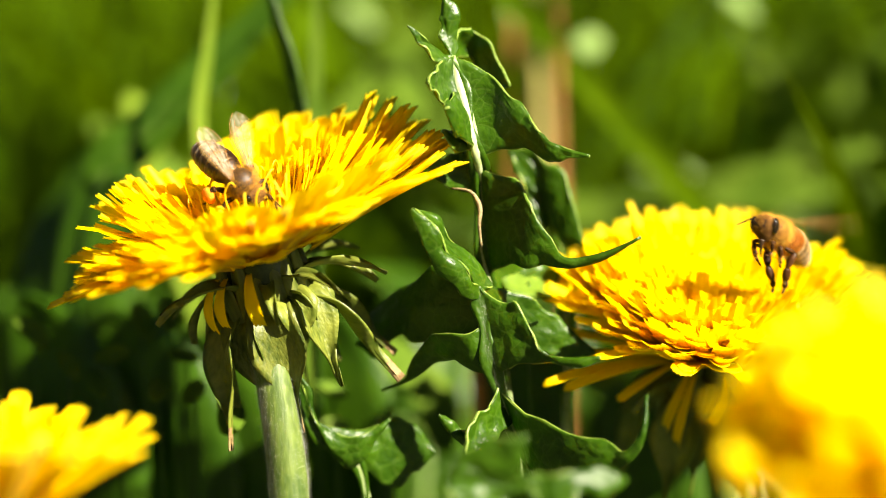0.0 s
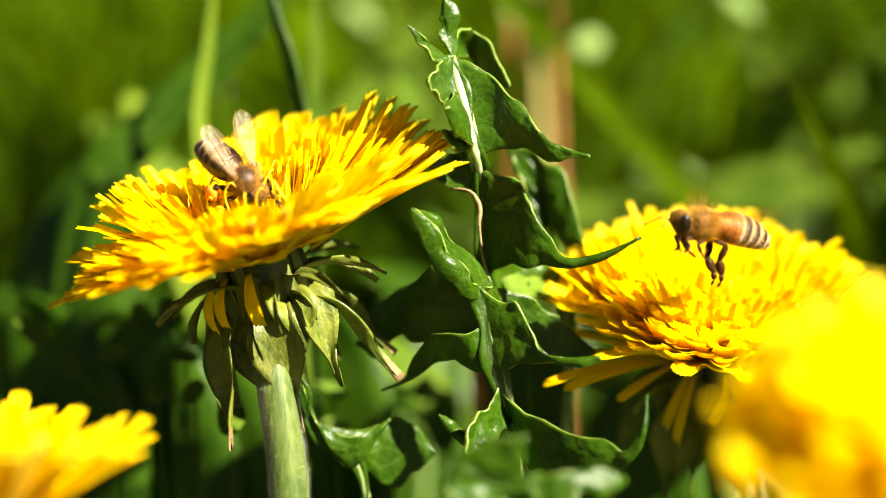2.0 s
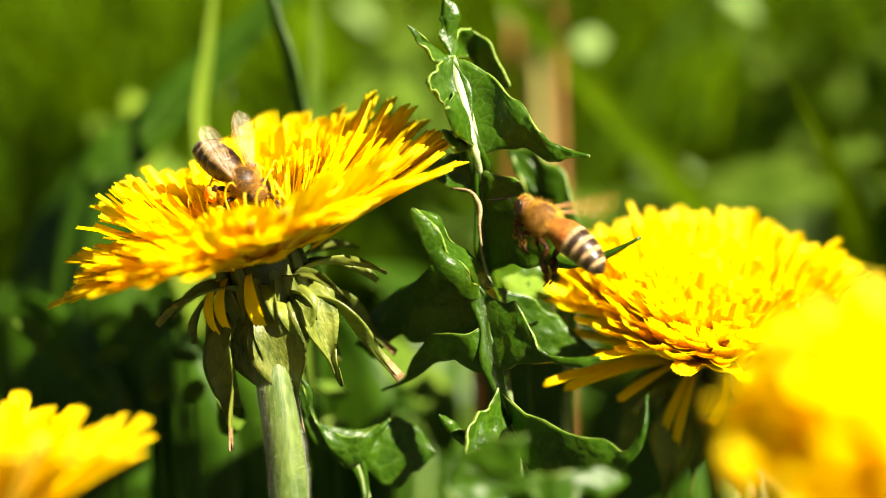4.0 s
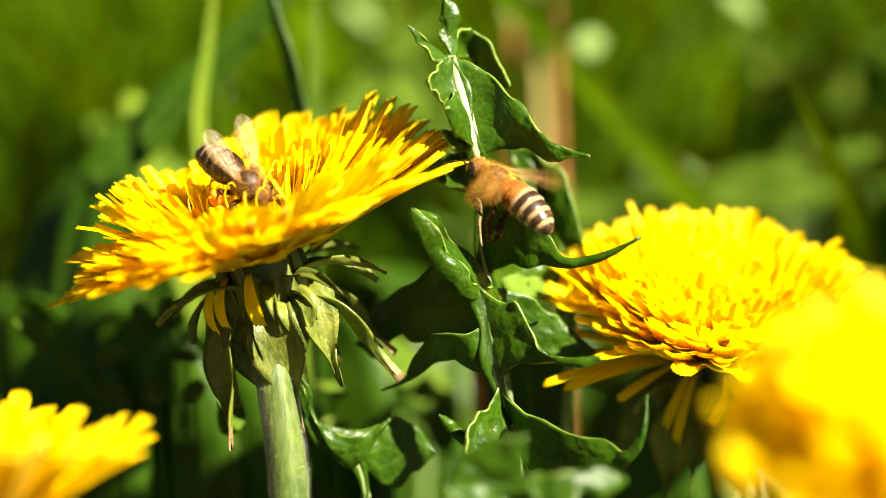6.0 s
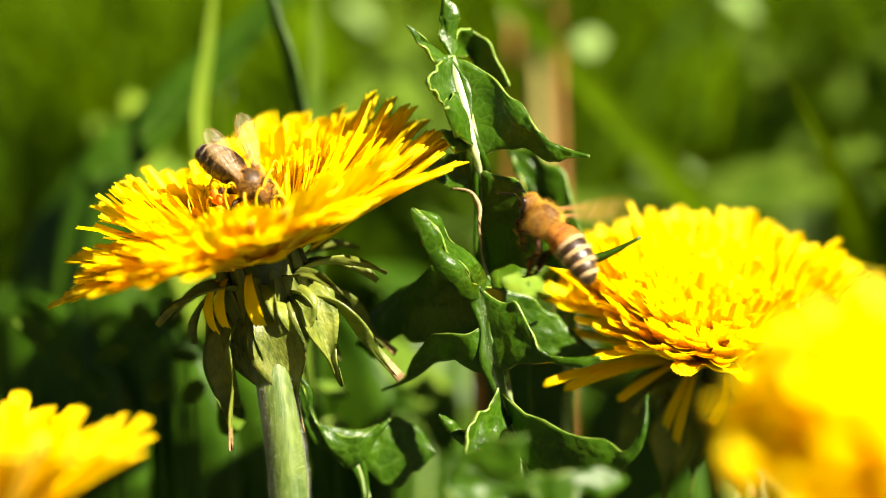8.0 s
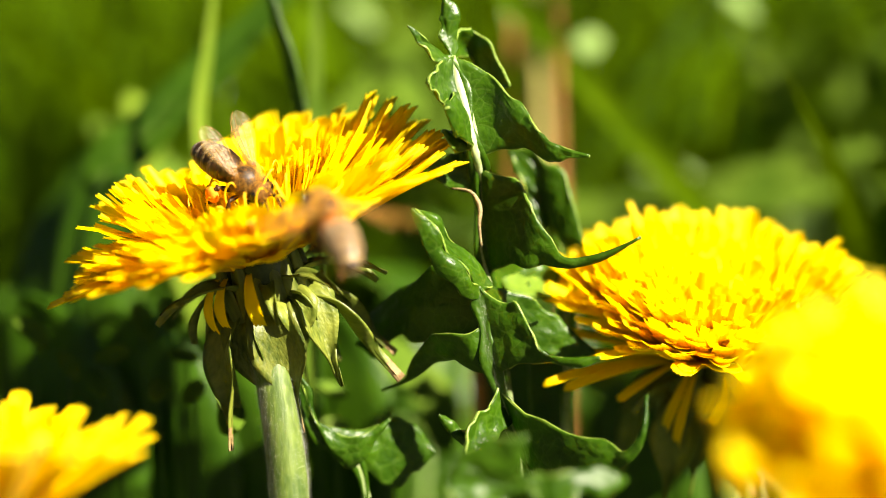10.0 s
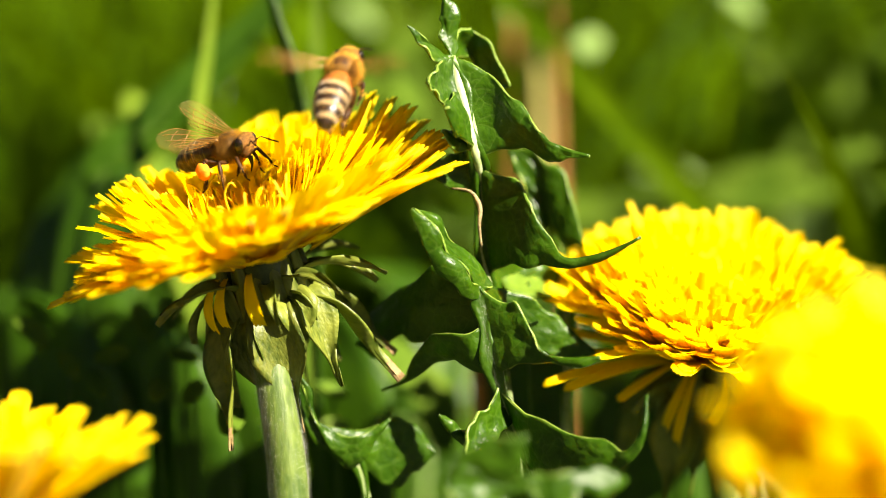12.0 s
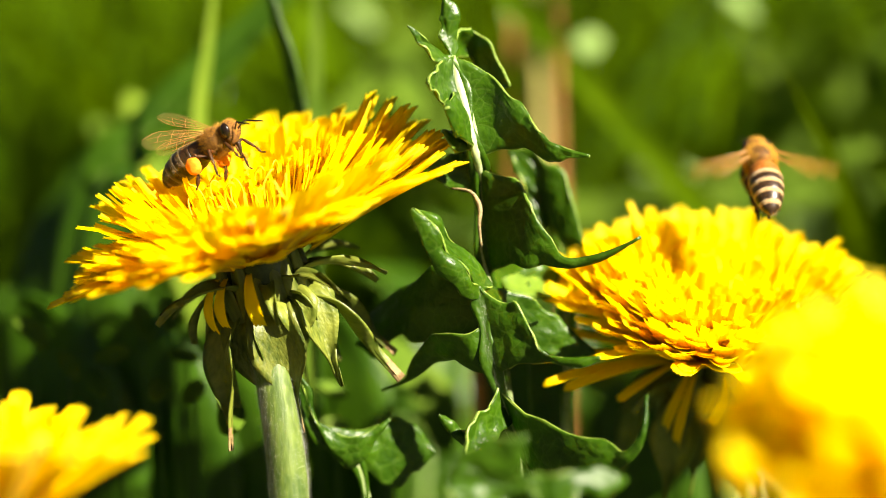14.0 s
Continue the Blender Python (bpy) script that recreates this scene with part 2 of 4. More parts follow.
def build_meadow(name, label, count, reach, hollow, tall, wide, mat, seed):
    """Grass over a wide stretch of the meadow around the dandelions, which stand in a clearing."""
    rng = random.Random(seed)
    vs, fs = [], []
    while len(fs) < 8 * count:
        x, y = rng.uniform(-1, 1) * reach, 600 + rng.uniform(-1, 1) * reach
        if abs(x) < hollow + max(0, y + 250) * 0.3 and -420 < y < 2450:
            continue
        h, w, a = rng.uniform(*tall), rng.uniform(*wide), rng.uniform(0, 2 * math.pi)
        dx, dy, lean = math.cos(a), math.sin(a), rng.uniform(0.1, 0.7) * h
        base = len(vs)
        for k in range(5):
            t = k / 4
            c = (x + dx * lean * t * t, y + dy * lean * t * t, -4 + h * (t - 0.2 * t * t))
            r = w * 0.5 * (1 - t ** 2) + 0.1
            vs += [(c[0] - dy * r, c[1] + dx * r, c[2]), (c[0] + dx * 0.3 * r, c[1] + dy * 0.3 * r, c[2]), (c[0] + dy * r, c[1] - dx * r, c[2])]
        for k in range(4):
            b = base + 3 * k
            fs += [(b, b + 1, b + 4, b + 3), (b + 1, b + 2, b + 5, b + 4)]
    me = bpy.data.meshes.new(name)
    me.from_pydata([(a * MM, b * MM, c * MM) for a, b, c in vs], [], fs)
    me.materials.append(mat)
    tagged(new(name, me), label, "grass", kind="stuff")


def build_grass(name, label, count, near, far, tall, wide, mat, seed, spread=0.3, side=0.0, clear=-0.12):
    """Many curved blades with a folded middle, in one mesh."""
    rng = random.Random(seed)
    vs, fs = [], []
    for _ in range(count):
        y = near + (far - near) * rng.random() ** 1.6
        x = side + rng.uniform(-1, 1) * (60 + (y + 250) * spread)
        if noise.noise(Vector((x, y, 0)) * 0.011 + Vector((seed, 0, 0))) < clear:
            continue
        h, w = rng.uniform(*tall), rng.uniform(*wide)
        a, lean = rng.uniform(0, 2 * math.pi), rng.uniform(0.1, 0.8) * h
        dx, dy = math.cos(a), math.sin(a)
        face = rng.uniform(0, math.pi)
        fx, fy = math.cos(face), math.sin(face)
        base = len(vs)
        for k in range(6):
            t = k / 5
            cx, cy, cz = x + dx * lean * t * t, y + dy * lean * t * t, -4 + h * (t - 0.25 * t * t * lean / h)
            r = w * 0.5 * (1 - t ** 2.2) + 0.05
            vs += [(cx - fx * r, cy - fy * r, cz), (cx - fy * r * 0.35, cy + fx * r * 0.35, cz - 0.2),
                   (cx + fx * r, cy + fy * r, cz)]
        for k in range(5):
            b = base + 3 * k
            fs += [(b, b + 1, b + 4, b + 3), (b + 1, b + 2, b + 5, b + 4)]
    me = bpy.data.meshes.new(name)
    me.from_pydata([(a * MM, b * MM, c * MM) for a, b, c in vs], [], fs)
    me.materials.append(mat)
    for p in me.polygons:
        p.use_smooth = True
    tagged(new(name, me), label, "grass", kind="stuff")


# ---- dandelions ----
def ligule(t):
    return (0.30 + 0.70 * min(1.0, t * 1.7) ** 0.8) * (1 - 0.13 * (max(0, t - 0.75) / 0.25) ** 1.5)


def leafy(t):
    return (0.75 + 0.25 * math.sin(min(1, t * 2.2) * math.pi / 2)) * (1 - t ** 2.4) ** 0.8 + 0.03


def tapering(t):
    return (0.85 + 0.15 * math.sin(min(1, t * 3) * math.pi / 2)) * (1 - t ** 1.25) ** 0.9 + 0.05


def bract_shape(t):
    narrow = max(0.0, min(1.0, (t - 0.32) / 0.48))
    return (0.62 + 0.38 * math.sin(min(1, t * 2.6) * math.pi / 2)) * (1 - 0.87 * narrow * narrow * (3 - 2 * narrow)) * (1 - 0.6 * max(0, t - 0.85) / 0.15)


FLORETS = []
for k, (bend, cup) in enumerate((((4, -8), 0.35), ((2, 10), 0.5), ((6, -18), 0.25), ((-4, 20), 0.6), ((0, -4), 0.45))):
    FLORETS.append(mesh_of("floret", ribbon(10, 2.0 + 0.1 * k, ligule, bend, cup * 0.35, 0.42, 8, 10, 0), PETAL))
OUTER_FLORETS = []
for bend, cup in (((3, -8), 0.2), ((2, 6), 0.3), ((6, -16), 0.15)):
    me = mesh_of("floret", ribbon(10, 2.2, ligule, bend, cup, 0.42, 8, 10, 0.07), PETAL, PETAL_UNDER)
    for p in me.polygons:
        p.material_index = int(p.normal.z < -0.3)
    OUTER_FLORETS.append(me)
HANGING = mesh_of("floret", ribbon(10, 1.9, ligule, (15, -75), 0.6, 0.4, 12, 8, 0.1, 0.1, 25), PETAL)
CURLED = mesh_of("floret", ribbon(10, 1.9, ligule, (12, -75), 0.5, 0.4, 10, 8, 0.1), PETAL)
STYLES = [mesh_of("style", tube([(0, 0, 0, 0.11), (0, 0, 3.5, 0.10), (0.1, 0, 5.2, 0.09), (0.5 + 0.2 * k, 0, 6.0, 0.08),
                                 (0.9 + 0.15 * k, 0, 6.0, 0.07), (1.1, 0.1 * k, 5.6, 0.05)], 5, 12), STYLE)
          for k in range(3)]


def dandelion(label, base, head, stem, rx, ry, rz, size, count, seed, rise=(2, 66), skew=(0, 0, 0), hanging=(),
              bracts=12, long=17.0, styles=60, wool=False, inside=110, hollow=None, broad=1.0, more=0):
    """A flower: stem from the ground up to the head, green cup, two rows of bracts, florets in a spiral."""
    rng = random.Random(seed)
    thing = tagged(new("dandelion", None), label, "flower", "dandelions in the meadow")
    thing.location = [c * MM for c in base]
    move = at_mm(*[h - b for h, b in zip(head, base)])
    top = move @ turn('Z', 0) @ pose(0, 0, 0, rx, ry, 0) @ turn('Z', rz) @ Matrix.Scale(size, 4)
    part("stem", tube([(p[0] - base[0], p[1] - base[1], p[2] - base[2], p[3]) for p in stem], 16, 40), STEM, thing,
         "pale green hollow stem")
    if wool:
        bm = bmesh.new()
        for p in [spline(stem, 0.5 + 0.42 * k / 26) for k in range(27)]:
            fuzz((p[0] - base[0], p[1] - base[1], p[2] - base[2]), (p[3], p[3], 0.9), 420, 0.62, 0.008, int(p[2] * 50), (0, 0, 0), -1, bm)
        part("stem_wool", bm, WOOL, thing, "white woolly hairs")
    cup = bmesh.new()
    rows = [(-10.5, 1.9), (-10.0, 2.3), (-8.5, 3.2), (-6, 4.2), (-3, 4.4), (-0.6, 4.4), (0.5, 4.4), (1.2, 3.5), (1.35, 0.2)]
    tube([(0, 0, z, r) for z, r in rows], 24, 0, cup)
    part("receptacle", cup, CUP, thing, "green cup under the petals, darkened for their shade", top)
    inner = mesh_of("inner_bract", ribbon(13, 2.7, leafy, (-6, 26), 0.5, 0, 8, 4, 0.3), BRACT)
    for k in range(14):
        a = 360 * k / 14 + rng.uniform(-4, 4)
        piece("inner_bract", inner, thing, top @ turn('Z', a) @ at_mm(4.0, 0, -9.6) @ turn('Y', -78 + rng.uniform(-5, 5)))
    outer = [mesh_of("outer_bract", ribbon(ln, w, bract_shape, b, 0.55, 0, 18, 8, 0.35, 0.5, tw, hook), BRACT, BRACT_TIP)
             for ln, w, b, tw, hook in ((14.5, 6.2, (35, -92), 8, 0.24), (13, 5.0, (30, -82), 45, 0.28), (15, 4.6, (5, -66), -40, 0.35),
                                        (8.5, 4.8, (45, -120), 25, 0.55))]
    for me in outer:
        for p in me.polygons:
            if (p.center - me.polygons[0].center).length > 0.0125:
                p.material_index = 1
    if isinstance(bracts, int):
        bracts = [(360 * k / bracts + rng.uniform(-9, 9), k % 4, rng.uniform(0.85, 1.1), rng.uniform(-14, 14)) for k in range(bracts)]
    for a, kind, grown, tilt in bracts:
        piece("outer_bract", outer[kind], thing, top @ turn('Z', a - rz) @ at_mm(3.6, 0, -5.6 + 0.7 * (kind % 2)) @ turn('Y', tilt) @ Matrix.Scale(grown, 4))
    upper = [mesh_of("upper_bract", ribbon(ln, 1.9, tapering, b, 0.5, 0, 10, 4, 0.25, 0.35, tw), BRACT)
             for ln, b, tw in ((9, (10, -45), 60), (10, (20, -30), -80), (8, (0, -80), 30))]
    for k in range(11):
        a = 360 * k / 11 + rng.uniform(-12, 12)
        piece("upper_bract", upper[k % 3], thing, top @ turn('Z', a) @ at_mm(4.6, 0, -2.2) @ turn('Y', rng.uniform(-20, 12)))
    gap = [Vector([h - b for h, b in zip(p, base)]) * MM for p in hollow[:2]] if hollow else None

    def trodden(m, ln):
        """Whether a floret of that length would stand where the bee has pressed them aside."""
        if gap is None:
            return False
        along = gap[1] - gap[0]
        for p in (m @ Vector((ln * MM * q, 0, 0)) for q in (0.75, 1.0)):
            near = gap[0] + along * max(0, min(1, (p - gap[0]).dot(along) / along.length_squared))
            if (p - near).length < hollow[2] * MM:
                return True
        return False

    filling = bmesh.new()
    for i in range(count + more):
        f = i / count if i < count else 0.12 + 0.8 * (i - count) / more
        a = i * 137.508 + rng.uniform(-5, 5)
        r = 6.4 * math.sqrt(1 - f) + 0.2
        az = radians(a + rz)
        rim = rise[0] + skew[1] * math.cos(az - radians(skew[0])) - skew[2] * math.cos(2 * az)
        if hollow:
            rim += 6 * max(0.0, math.cos(az - radians(205)))
        e = rim + (rise[1] - rim) * f ** 1.1 + rng.gauss(0, 1.9 if broad < 1.2 else 1.5)
        if hollow and math.cos(az - radians(130)) > 0.75:
            e = min(e, 1 + 18 * f)
        if hollow and math.cos(az - radians(185)) > 0.85:
            e = min(e, 11 + 15 * f)
        if hollow and math.cos(az - radians(275)) > 0.25:
            e = min(e, 22 + 10 * f)
        if hollow and math.cos(az - radians(222)) > 0.7:
            e = min(e, 16 + 11 * f)
        ln = long + (7.2 - long) * f ** 0.9 + rng.uniform(-1.0, 1.0)
        if hollow:
            ln *= 1 - 0.09 * max(0.0, math.cos(az - radians(195)))
        me = CURLED if rng.random() < 0.05 and f > 0.65 else rng.choice(OUTER_FLORETS if f < 0.3 else FLORETS)
        s = ln / 10
        m = top @ turn('Z', a) @ at_mm(r, 0, 0.6 + 0.5 * f) @ turn('Y', -e)
        if trodden(m, ln):
            ln, e = ln * 0.6, min(e, 12)
            s = ln / 10
            m = top @ turn('Z', a) @ at_mm(r, 0, 0.6 + 0.5 * f) @ turn('Y', -e)
            if trodden(m, ln):
                continue
        m = m @ turn('X', rng.gauss(0, 7)) @ Matrix.Diagonal((s, broad * rng.uniform(0.95, 1.35) * (0.72 + 0.5 * (1 - f)), s, 1))
        if i < count:
            piece("floret", me, thing, m)
        else:
            sheet = rng.choice(FLORETS).copy()
            sheet.transform(top.inverted() @ m)
            filling.from_mesh(sheet)
            bpy.data.meshes.remove(sheet)
    if more:
        me = bpy.data.meshes.new("middle_floret")
        filling.to_mesh(me)
        me.materials.append(PETAL)
        for p in me.polygons:
            p.use_smooth = True
        tagged(piece("middle_floret", me, thing, top), "close-set florets between the outer ones and the middle", kind="stuff")
    filling.free()
    inner = bmesh.new()
    for k in range(inside):
        q, a = k / inside, k * 137.508
        ln, e = rng.uniform(6.2, 8.0) + 7.5 * q * q, 84 - 46 * q + rng.gauss(0, 6)
        if hollow and math.cos(radians(a + rz - 275)) > 0.25:
            ln, e = ln * 0.8, min(e, 40)
        if trodden(top @ turn('Z', a) @ at_mm(5.6 * math.sqrt(q), 0, 1.3) @ turn('Y', -e), ln):
            ln *= 0.45
        bm = ribbon(ln, rng.uniform(1.3, 1.8), ligule, (0, rng.uniform(-18, 18)), 0.4, 0.3, 5, 6, 0)
        bm.transform(turn('Z', a) @ Matrix.Translation((5.6 * math.sqrt(q), 0, 1.3)) @ turn('Y', -e) @ turn('X', rng.uniform(-25, 25)))
        me = bpy.data.meshes.new("inner_floret")
        bm.to_mesh(me)
        bm.free()
        inner.from_mesh(me)
        bpy.data.meshes.remove(me)
    tagged(part("inner_floret", inner, PETAL, thing, "short narrow florets of the middle", top), kind="stuff")
    for a, e, ln in hanging:
        piece("floret", HANGING if e < -35 else rng.choice(OUTER_FLORETS), thing, top @ turn('Z', a - rz) @ at_mm(6.2, 0, -0.3) @ turn('Y', -e)
              @ turn('X', rng.uniform(-30, 30) * (0.4 if e > 0 else 1)) @ Matrix.Diagonal((ln / 10, (1.05 if e > 0 else 0.95) if hollow else 0.66, ln / 10, 1)))
    for k in range(styles):
        a, r = rng.uniform(0, 360), 8.5 * math.sqrt(rng.random())
        piece("style", rng.choice(STYLES), thing, top @ turn('Z', a) @ at_mm(r, 0, 1.0 + 0.12 * (8.5 - r)) @ turn('Y', 4 * r + rng.gauss(0, 8))
              @ turn('Z', rng.uniform(0, 360)) @ Matrix.Scale(rng.uniform(1.0, 1.5), 4))
    return thing


# ---- dandelion leaves ----
def lobe(bm, rib, u0, u1, tip, low, up, dome=0.0, ruffle=0.75, seed=0, n=30, m=16):
    """One lobe of a blade: from the midrib between u0 and u1 out to a tip; low and up steer its two margins."""
    tip = Vector(tip)
    a, b = Vector(spline(rib, u0)[:3]), Vector(spline(rib, u1)[:3])
    lo, hi = [a, *map(Vector, low), tip], [b, *map(Vector, up), tip]
    normal = (b - a).cross(tip - a).normalized()
    if normal.y > 0:
        normal = -normal
    grid = []
    for i in range(n + 1):
        r = i / n
        p, q = Vector(spline(lo, r)), Vector(spline(hi, r))
        row = []
        for j in range(m + 1):
            s = j / m
            c = p.lerp(q, s) if i else Vector(spline(rib, u0 + (u1 - u0) * s)[:3])
            k = math.sin(math.pi * s)
            c += (q - p) * (0.045 * (2 * s - 1) * (math.sin(13 * r + seed) + 0.7 * math.sin(29 * r + 2 * seed)) * min(1, 3 * r))
            side = abs(2 * s - 1)
            c += normal * (dome * k * (1 - r * 0.5) * min(1, 3 * r) + ruffle * side ** 2.5 * (math.sin(9 * r + seed) + 0.6 * math.sin(21 * r + 3 * seed)) * min(1, 2 * r) * (1 - r)
                           + (0.36 * noise.noise(c * 0.6 + Vector((seed, 0, 0))) + 0.16 * noise.noise(c * 1.7 + Vector((0, seed, 0)))) * min(1, 3 * r))
            row.append(bm.verts.new(c))
        grid.append(row)
    for i in range(n):
        for j in range(m):
            bm.faces.new((grid[i][j], grid[i + 1][j], grid[i + 1][j + 1], grid[i][j + 1]))
    return [row[0].co.copy() for row in grid[2:]] + [row[-1].co.copy() for row in grid[-2:1:-1]]


def leaf(label, rib, lobes, rib_mat=None, thick=0.34, flange=1.3, category="leaf", woolly=False):
    """A toothed leaf: a tapering midrib, a narrow blade along it, and its lobes, each with a paler margin."""
    base = Vector(rib[-1][:3])
    thing = tagged(new("dandelion_leaf", None), label, category, "dandelion leaves")
    thing.location = base * MM
    part("midrib", tube(rib, 10, 30), rib_mat or MIDRIB, thing, "pale juicy midrib", at_mm(*-base))
    strip = bmesh.new()
    edge = []
    for k in range(41):
        u = k / 40
        p, q = Vector(spline(rib, u)[:3]), Vector(spline(rib, min(1, u + 0.02))[:3]) - Vector(spline(rib, max(0, u - 0.02))[:3])
        side = q.cross(Vector((0, 1, 0))).normalized()
        w = flange * (0.5 + 0.5 * math.sin(12 * u) ** 2) * max(0.12, 1 - max(0, u - 0.55) * 3) * min(1, 8 * u + 0.2)
        edge.append([strip.verts.new(p + side * w * c + Vector((0, -0.35 * abs(c), 0))) for c in (-1, -0.5, 0, 0.5, 1)])
    for a, b in zip(edge, edge[1:]):
        for k in range(4):
            strip.faces.new((a[k], a[k + 1], b[k + 1], b[k]))
    ob = part("blade", strip, LEAF, thing, "", at_mm(*-base))
    ob.modifiers.new("thickness", 'SOLIDIFY').thickness = thick * MM
    if woolly:
        bm = bmesh.new()
        for p in [spline(rib, 0.06 + 0.5 * k / 30) for k in range(31)]:
            fuzz(tuple(Vector(p[:3]) - base), (p[3] * 1.3, p[3], 0.5), 60, 0.6, 0.012, int(p[2] * 90), (0, -0.4, 0), -1, bm)
        part("midrib_wool", bm, WOOL, thing, "white woolly hairs")
    for k, spec in enumerate(lobes):
        bm = bmesh.new()
        rim = lobe(bm, rib, *spec[:5], *(spec[5] if len(spec) > 5 else ()), seed=k * 2.1)
        bmesh.ops.recalc_face_normals(bm, faces=bm.faces)
        ob = part("lobe", bm, LEAF, thing, "", at_mm(*-base))
        ob.data.materials.append(LEAF_EDGE)
        so = ob.modifiers.new("thickness", 'SOLIDIFY')
        so.thickness, so.offset, so.material_offset_rim = thick * MM, 0, 1
        so.use_rim = True
        part("margin", tube([(*p, 0.075 + 0.03 * math.sin(1.3 * i + k)) for i, p in enumerate(rim)], 5), LEAF_EDGE, ob, "pale thickened leaf margin")
    return thing


def grass_blade(label, points, mat, width, facing=(0, 1, 0), name="grass_blade", category="grass blade", group="tall grass blades"):
    """One long blade of grass with a folded middle, through rows (x, y, z)."""
    base = Vector(points[0])
    facing = Vector(facing).normalized()
    thing = tagged(new(name, None), label, category, group)
    thing.location = base * MM
    bm = bmesh.new()
    rows = []
    n = 24
    for i in range(n + 1):
        t = i / n
        c = Vector(spline(points, t))
        d = (Vector(spline(points, min(1, t + 0.03))) - Vector(spline(points, max(0, t - 0.03)))).normalized()
        s = d.cross(facing).normalized()
        w = width * 0.5 * (1 - t ** 4) * min(1, 0.35 + 2 * t) + 0.1
        f = facing * w * (0.4 if name != "dock_leaf" else 0.12 + 0.1 * math.sin(9 * t))
        rows.append([bm.verts.new(p - base) for p in (c - s * w, c - s * w * 0.5 + f * 0.5, c + f, c + s * w * 0.5 + f * 0.5, c + s * w)])
    for a, b in zip(rows, rows[1:]):
        for k in range(4):
            bm.faces.new((a[k], a[k + 1], b[k + 1], b[k]))
    ob = part("blade", bm, mat, thing)
    so = ob.modifiers.new("thickness", 'SOLIDIFY')
    so.thickness = 0.3 * MM
    rib = [spline(points, k / 12) for k in range(13)]
    part("midrib", tube([tuple(Vector(p) - base - facing * -0.15 * width) + (0.022 * width * (1 - k / 14) + 0.04,) for k, p in enumerate(rib)], 6), mat if name == "dock_leaf" else RIB_DARK, thing)
    return thing


# ---- honey bees ----
BEE_AMBER = material("bee_amber", (0.16, 0.044, 0.006), (0.36, 0.13, 0.02), 0.55, 900, 0.2, spec=0.25)
BEE_DARK = material("bee_dark", (0.012, 0.006, 0.002), (0.032, 0.014, 0.005), 0.38, 1200, 0.2, spec=0.3)
BEE_BROWN = material("bee_brown", (0.022, 0.010, 0.003), (0.055, 0.025, 0.008), 0.35, 1200, 0.2, spec=0.6)
BEE_SHELL = material("bee_shell", (0.012, 0.006, 0.003), (0.036, 0.016, 0.006), 0.36, 1200, 0.2, spec=0.55)
BEE_BAND = material("bee_band", (0.24, 0.145, 0.055), (0.44, 0.29, 0.125), 0.7, 3000, 0.5, sheen=0.3)
BEE_BAND_DULL = material("bee_band_dull", (0.05, 0.029, 0.010), (0.11, 0.066, 0.022), 0.7, 3000, 0.5, sheen=0.3)
BEE_FUR = material("bee_fur", (0.50, 0.23, 0.02), (0.80, 0.46, 0.06), 0.8, 2500, 0.0, 0.35)
BEE_FUR_DULL = material("bee_fur_dull", (0.36, 0.16, 0.016), (0.62, 0.32, 0.045), 0.8, 2500, 0.0, 0.35)
BEE_SKIN = material("bee_skin", (0.03, 0.012, 0.004), (0.08, 0.032, 0.009), 0.6, 1500, 0.6, spec=0.2)
BEE_SKIN_DARK = material("bee_skin_dark", (0.014, 0.007, 0.003), (0.040, 0.020, 0.008), 0.45, 1500, 0.6, spec=0.4)
BEE_EYE = material("bee_eye", (0.005, 0.003, 0.002), (0.014, 0.007, 0.003), 0.14, 6000, 0.05, spec=0.5)
BEE_FACE = material("bee_face", (0.055, 0.024, 0.007), (0.15, 0.068, 0.016), 0.7, 1500, 0.6, spec=0.12)
BEE_LEG = material("bee_leg", (0.012, 0.005, 0.002), (0.065, 0.024, 0.006), 0.42, 1500, 0.4, spec=0.15)
POLLEN = material("pollen", (0.90, 0.22, 0.004), (0.95, 0.34, 0.012), 0.75, 2500, 0.8, 0.15)
VEIN = material("wing_vein", (0.16, 0.075, 0.015), (0.32, 0.16, 0.035), 0.35, 900, 0.0)


def wing_material(name, tint, share):
    """Clear membrane with a little tinted gloss."""
    m = bpy.data.materials.new(name)
    m.use_nodes = True
    n, l = m.node_tree.nodes, m.node_tree.links
    b = n["Principled BSDF"]
    b.inputs["Base Color"].default_value = (*tint, 1)
    b.inputs["Roughness"].default_value = 0.36
    b.inputs["Specular IOR Level"].default_value = 1.0
    clear = n.new("ShaderNodeBsdfTransparent")
    clear.inputs[0].default_value = (0.99, 0.955, 0.87, 1)
    co, tex, bp = n.new("ShaderNodeTexCoord"), n.new("ShaderNodeTexVoronoi"), n.new("ShaderNodeBump")
    tex.inputs["Scale"].default_value = 1300
    bp.inputs["Strength"].default_value, bp.inputs["Distance"].default_value = 0.35, 0.0001
    l.new(co.outputs["Object"], tex.inputs["Vector"])
    l.new(tex.outputs["Distance"], bp.inputs["Height"])
    l.new(bp.outputs[0], b.inputs["Normal"])
    mx = n.new("ShaderNodeMixShader")
    mx.inputs[0].default_value = share
    l.new(clear.outputs[0], mx.inputs[1])
    l.new(b.outputs[0], mx.inputs[2])
    l.new(mx.outputs[0], n["Material Output"].inputs["Surface"])
    return m


WING = wing_material("amber_wing", (0.90, 0.46, 0.07), 0.05)
WING_CLEAR = wing_material("clear_wing", (0.42, 0.30, 0.11), 0.045)


def wing_shape(t):
    return (0.18 + 0.82 * math.sin(min(1, t * 1.35) * math.pi / 2) ** 1.3) * (1 - max(0, (t - 0.72) / 0.28) ** 2.2) ** 0.5


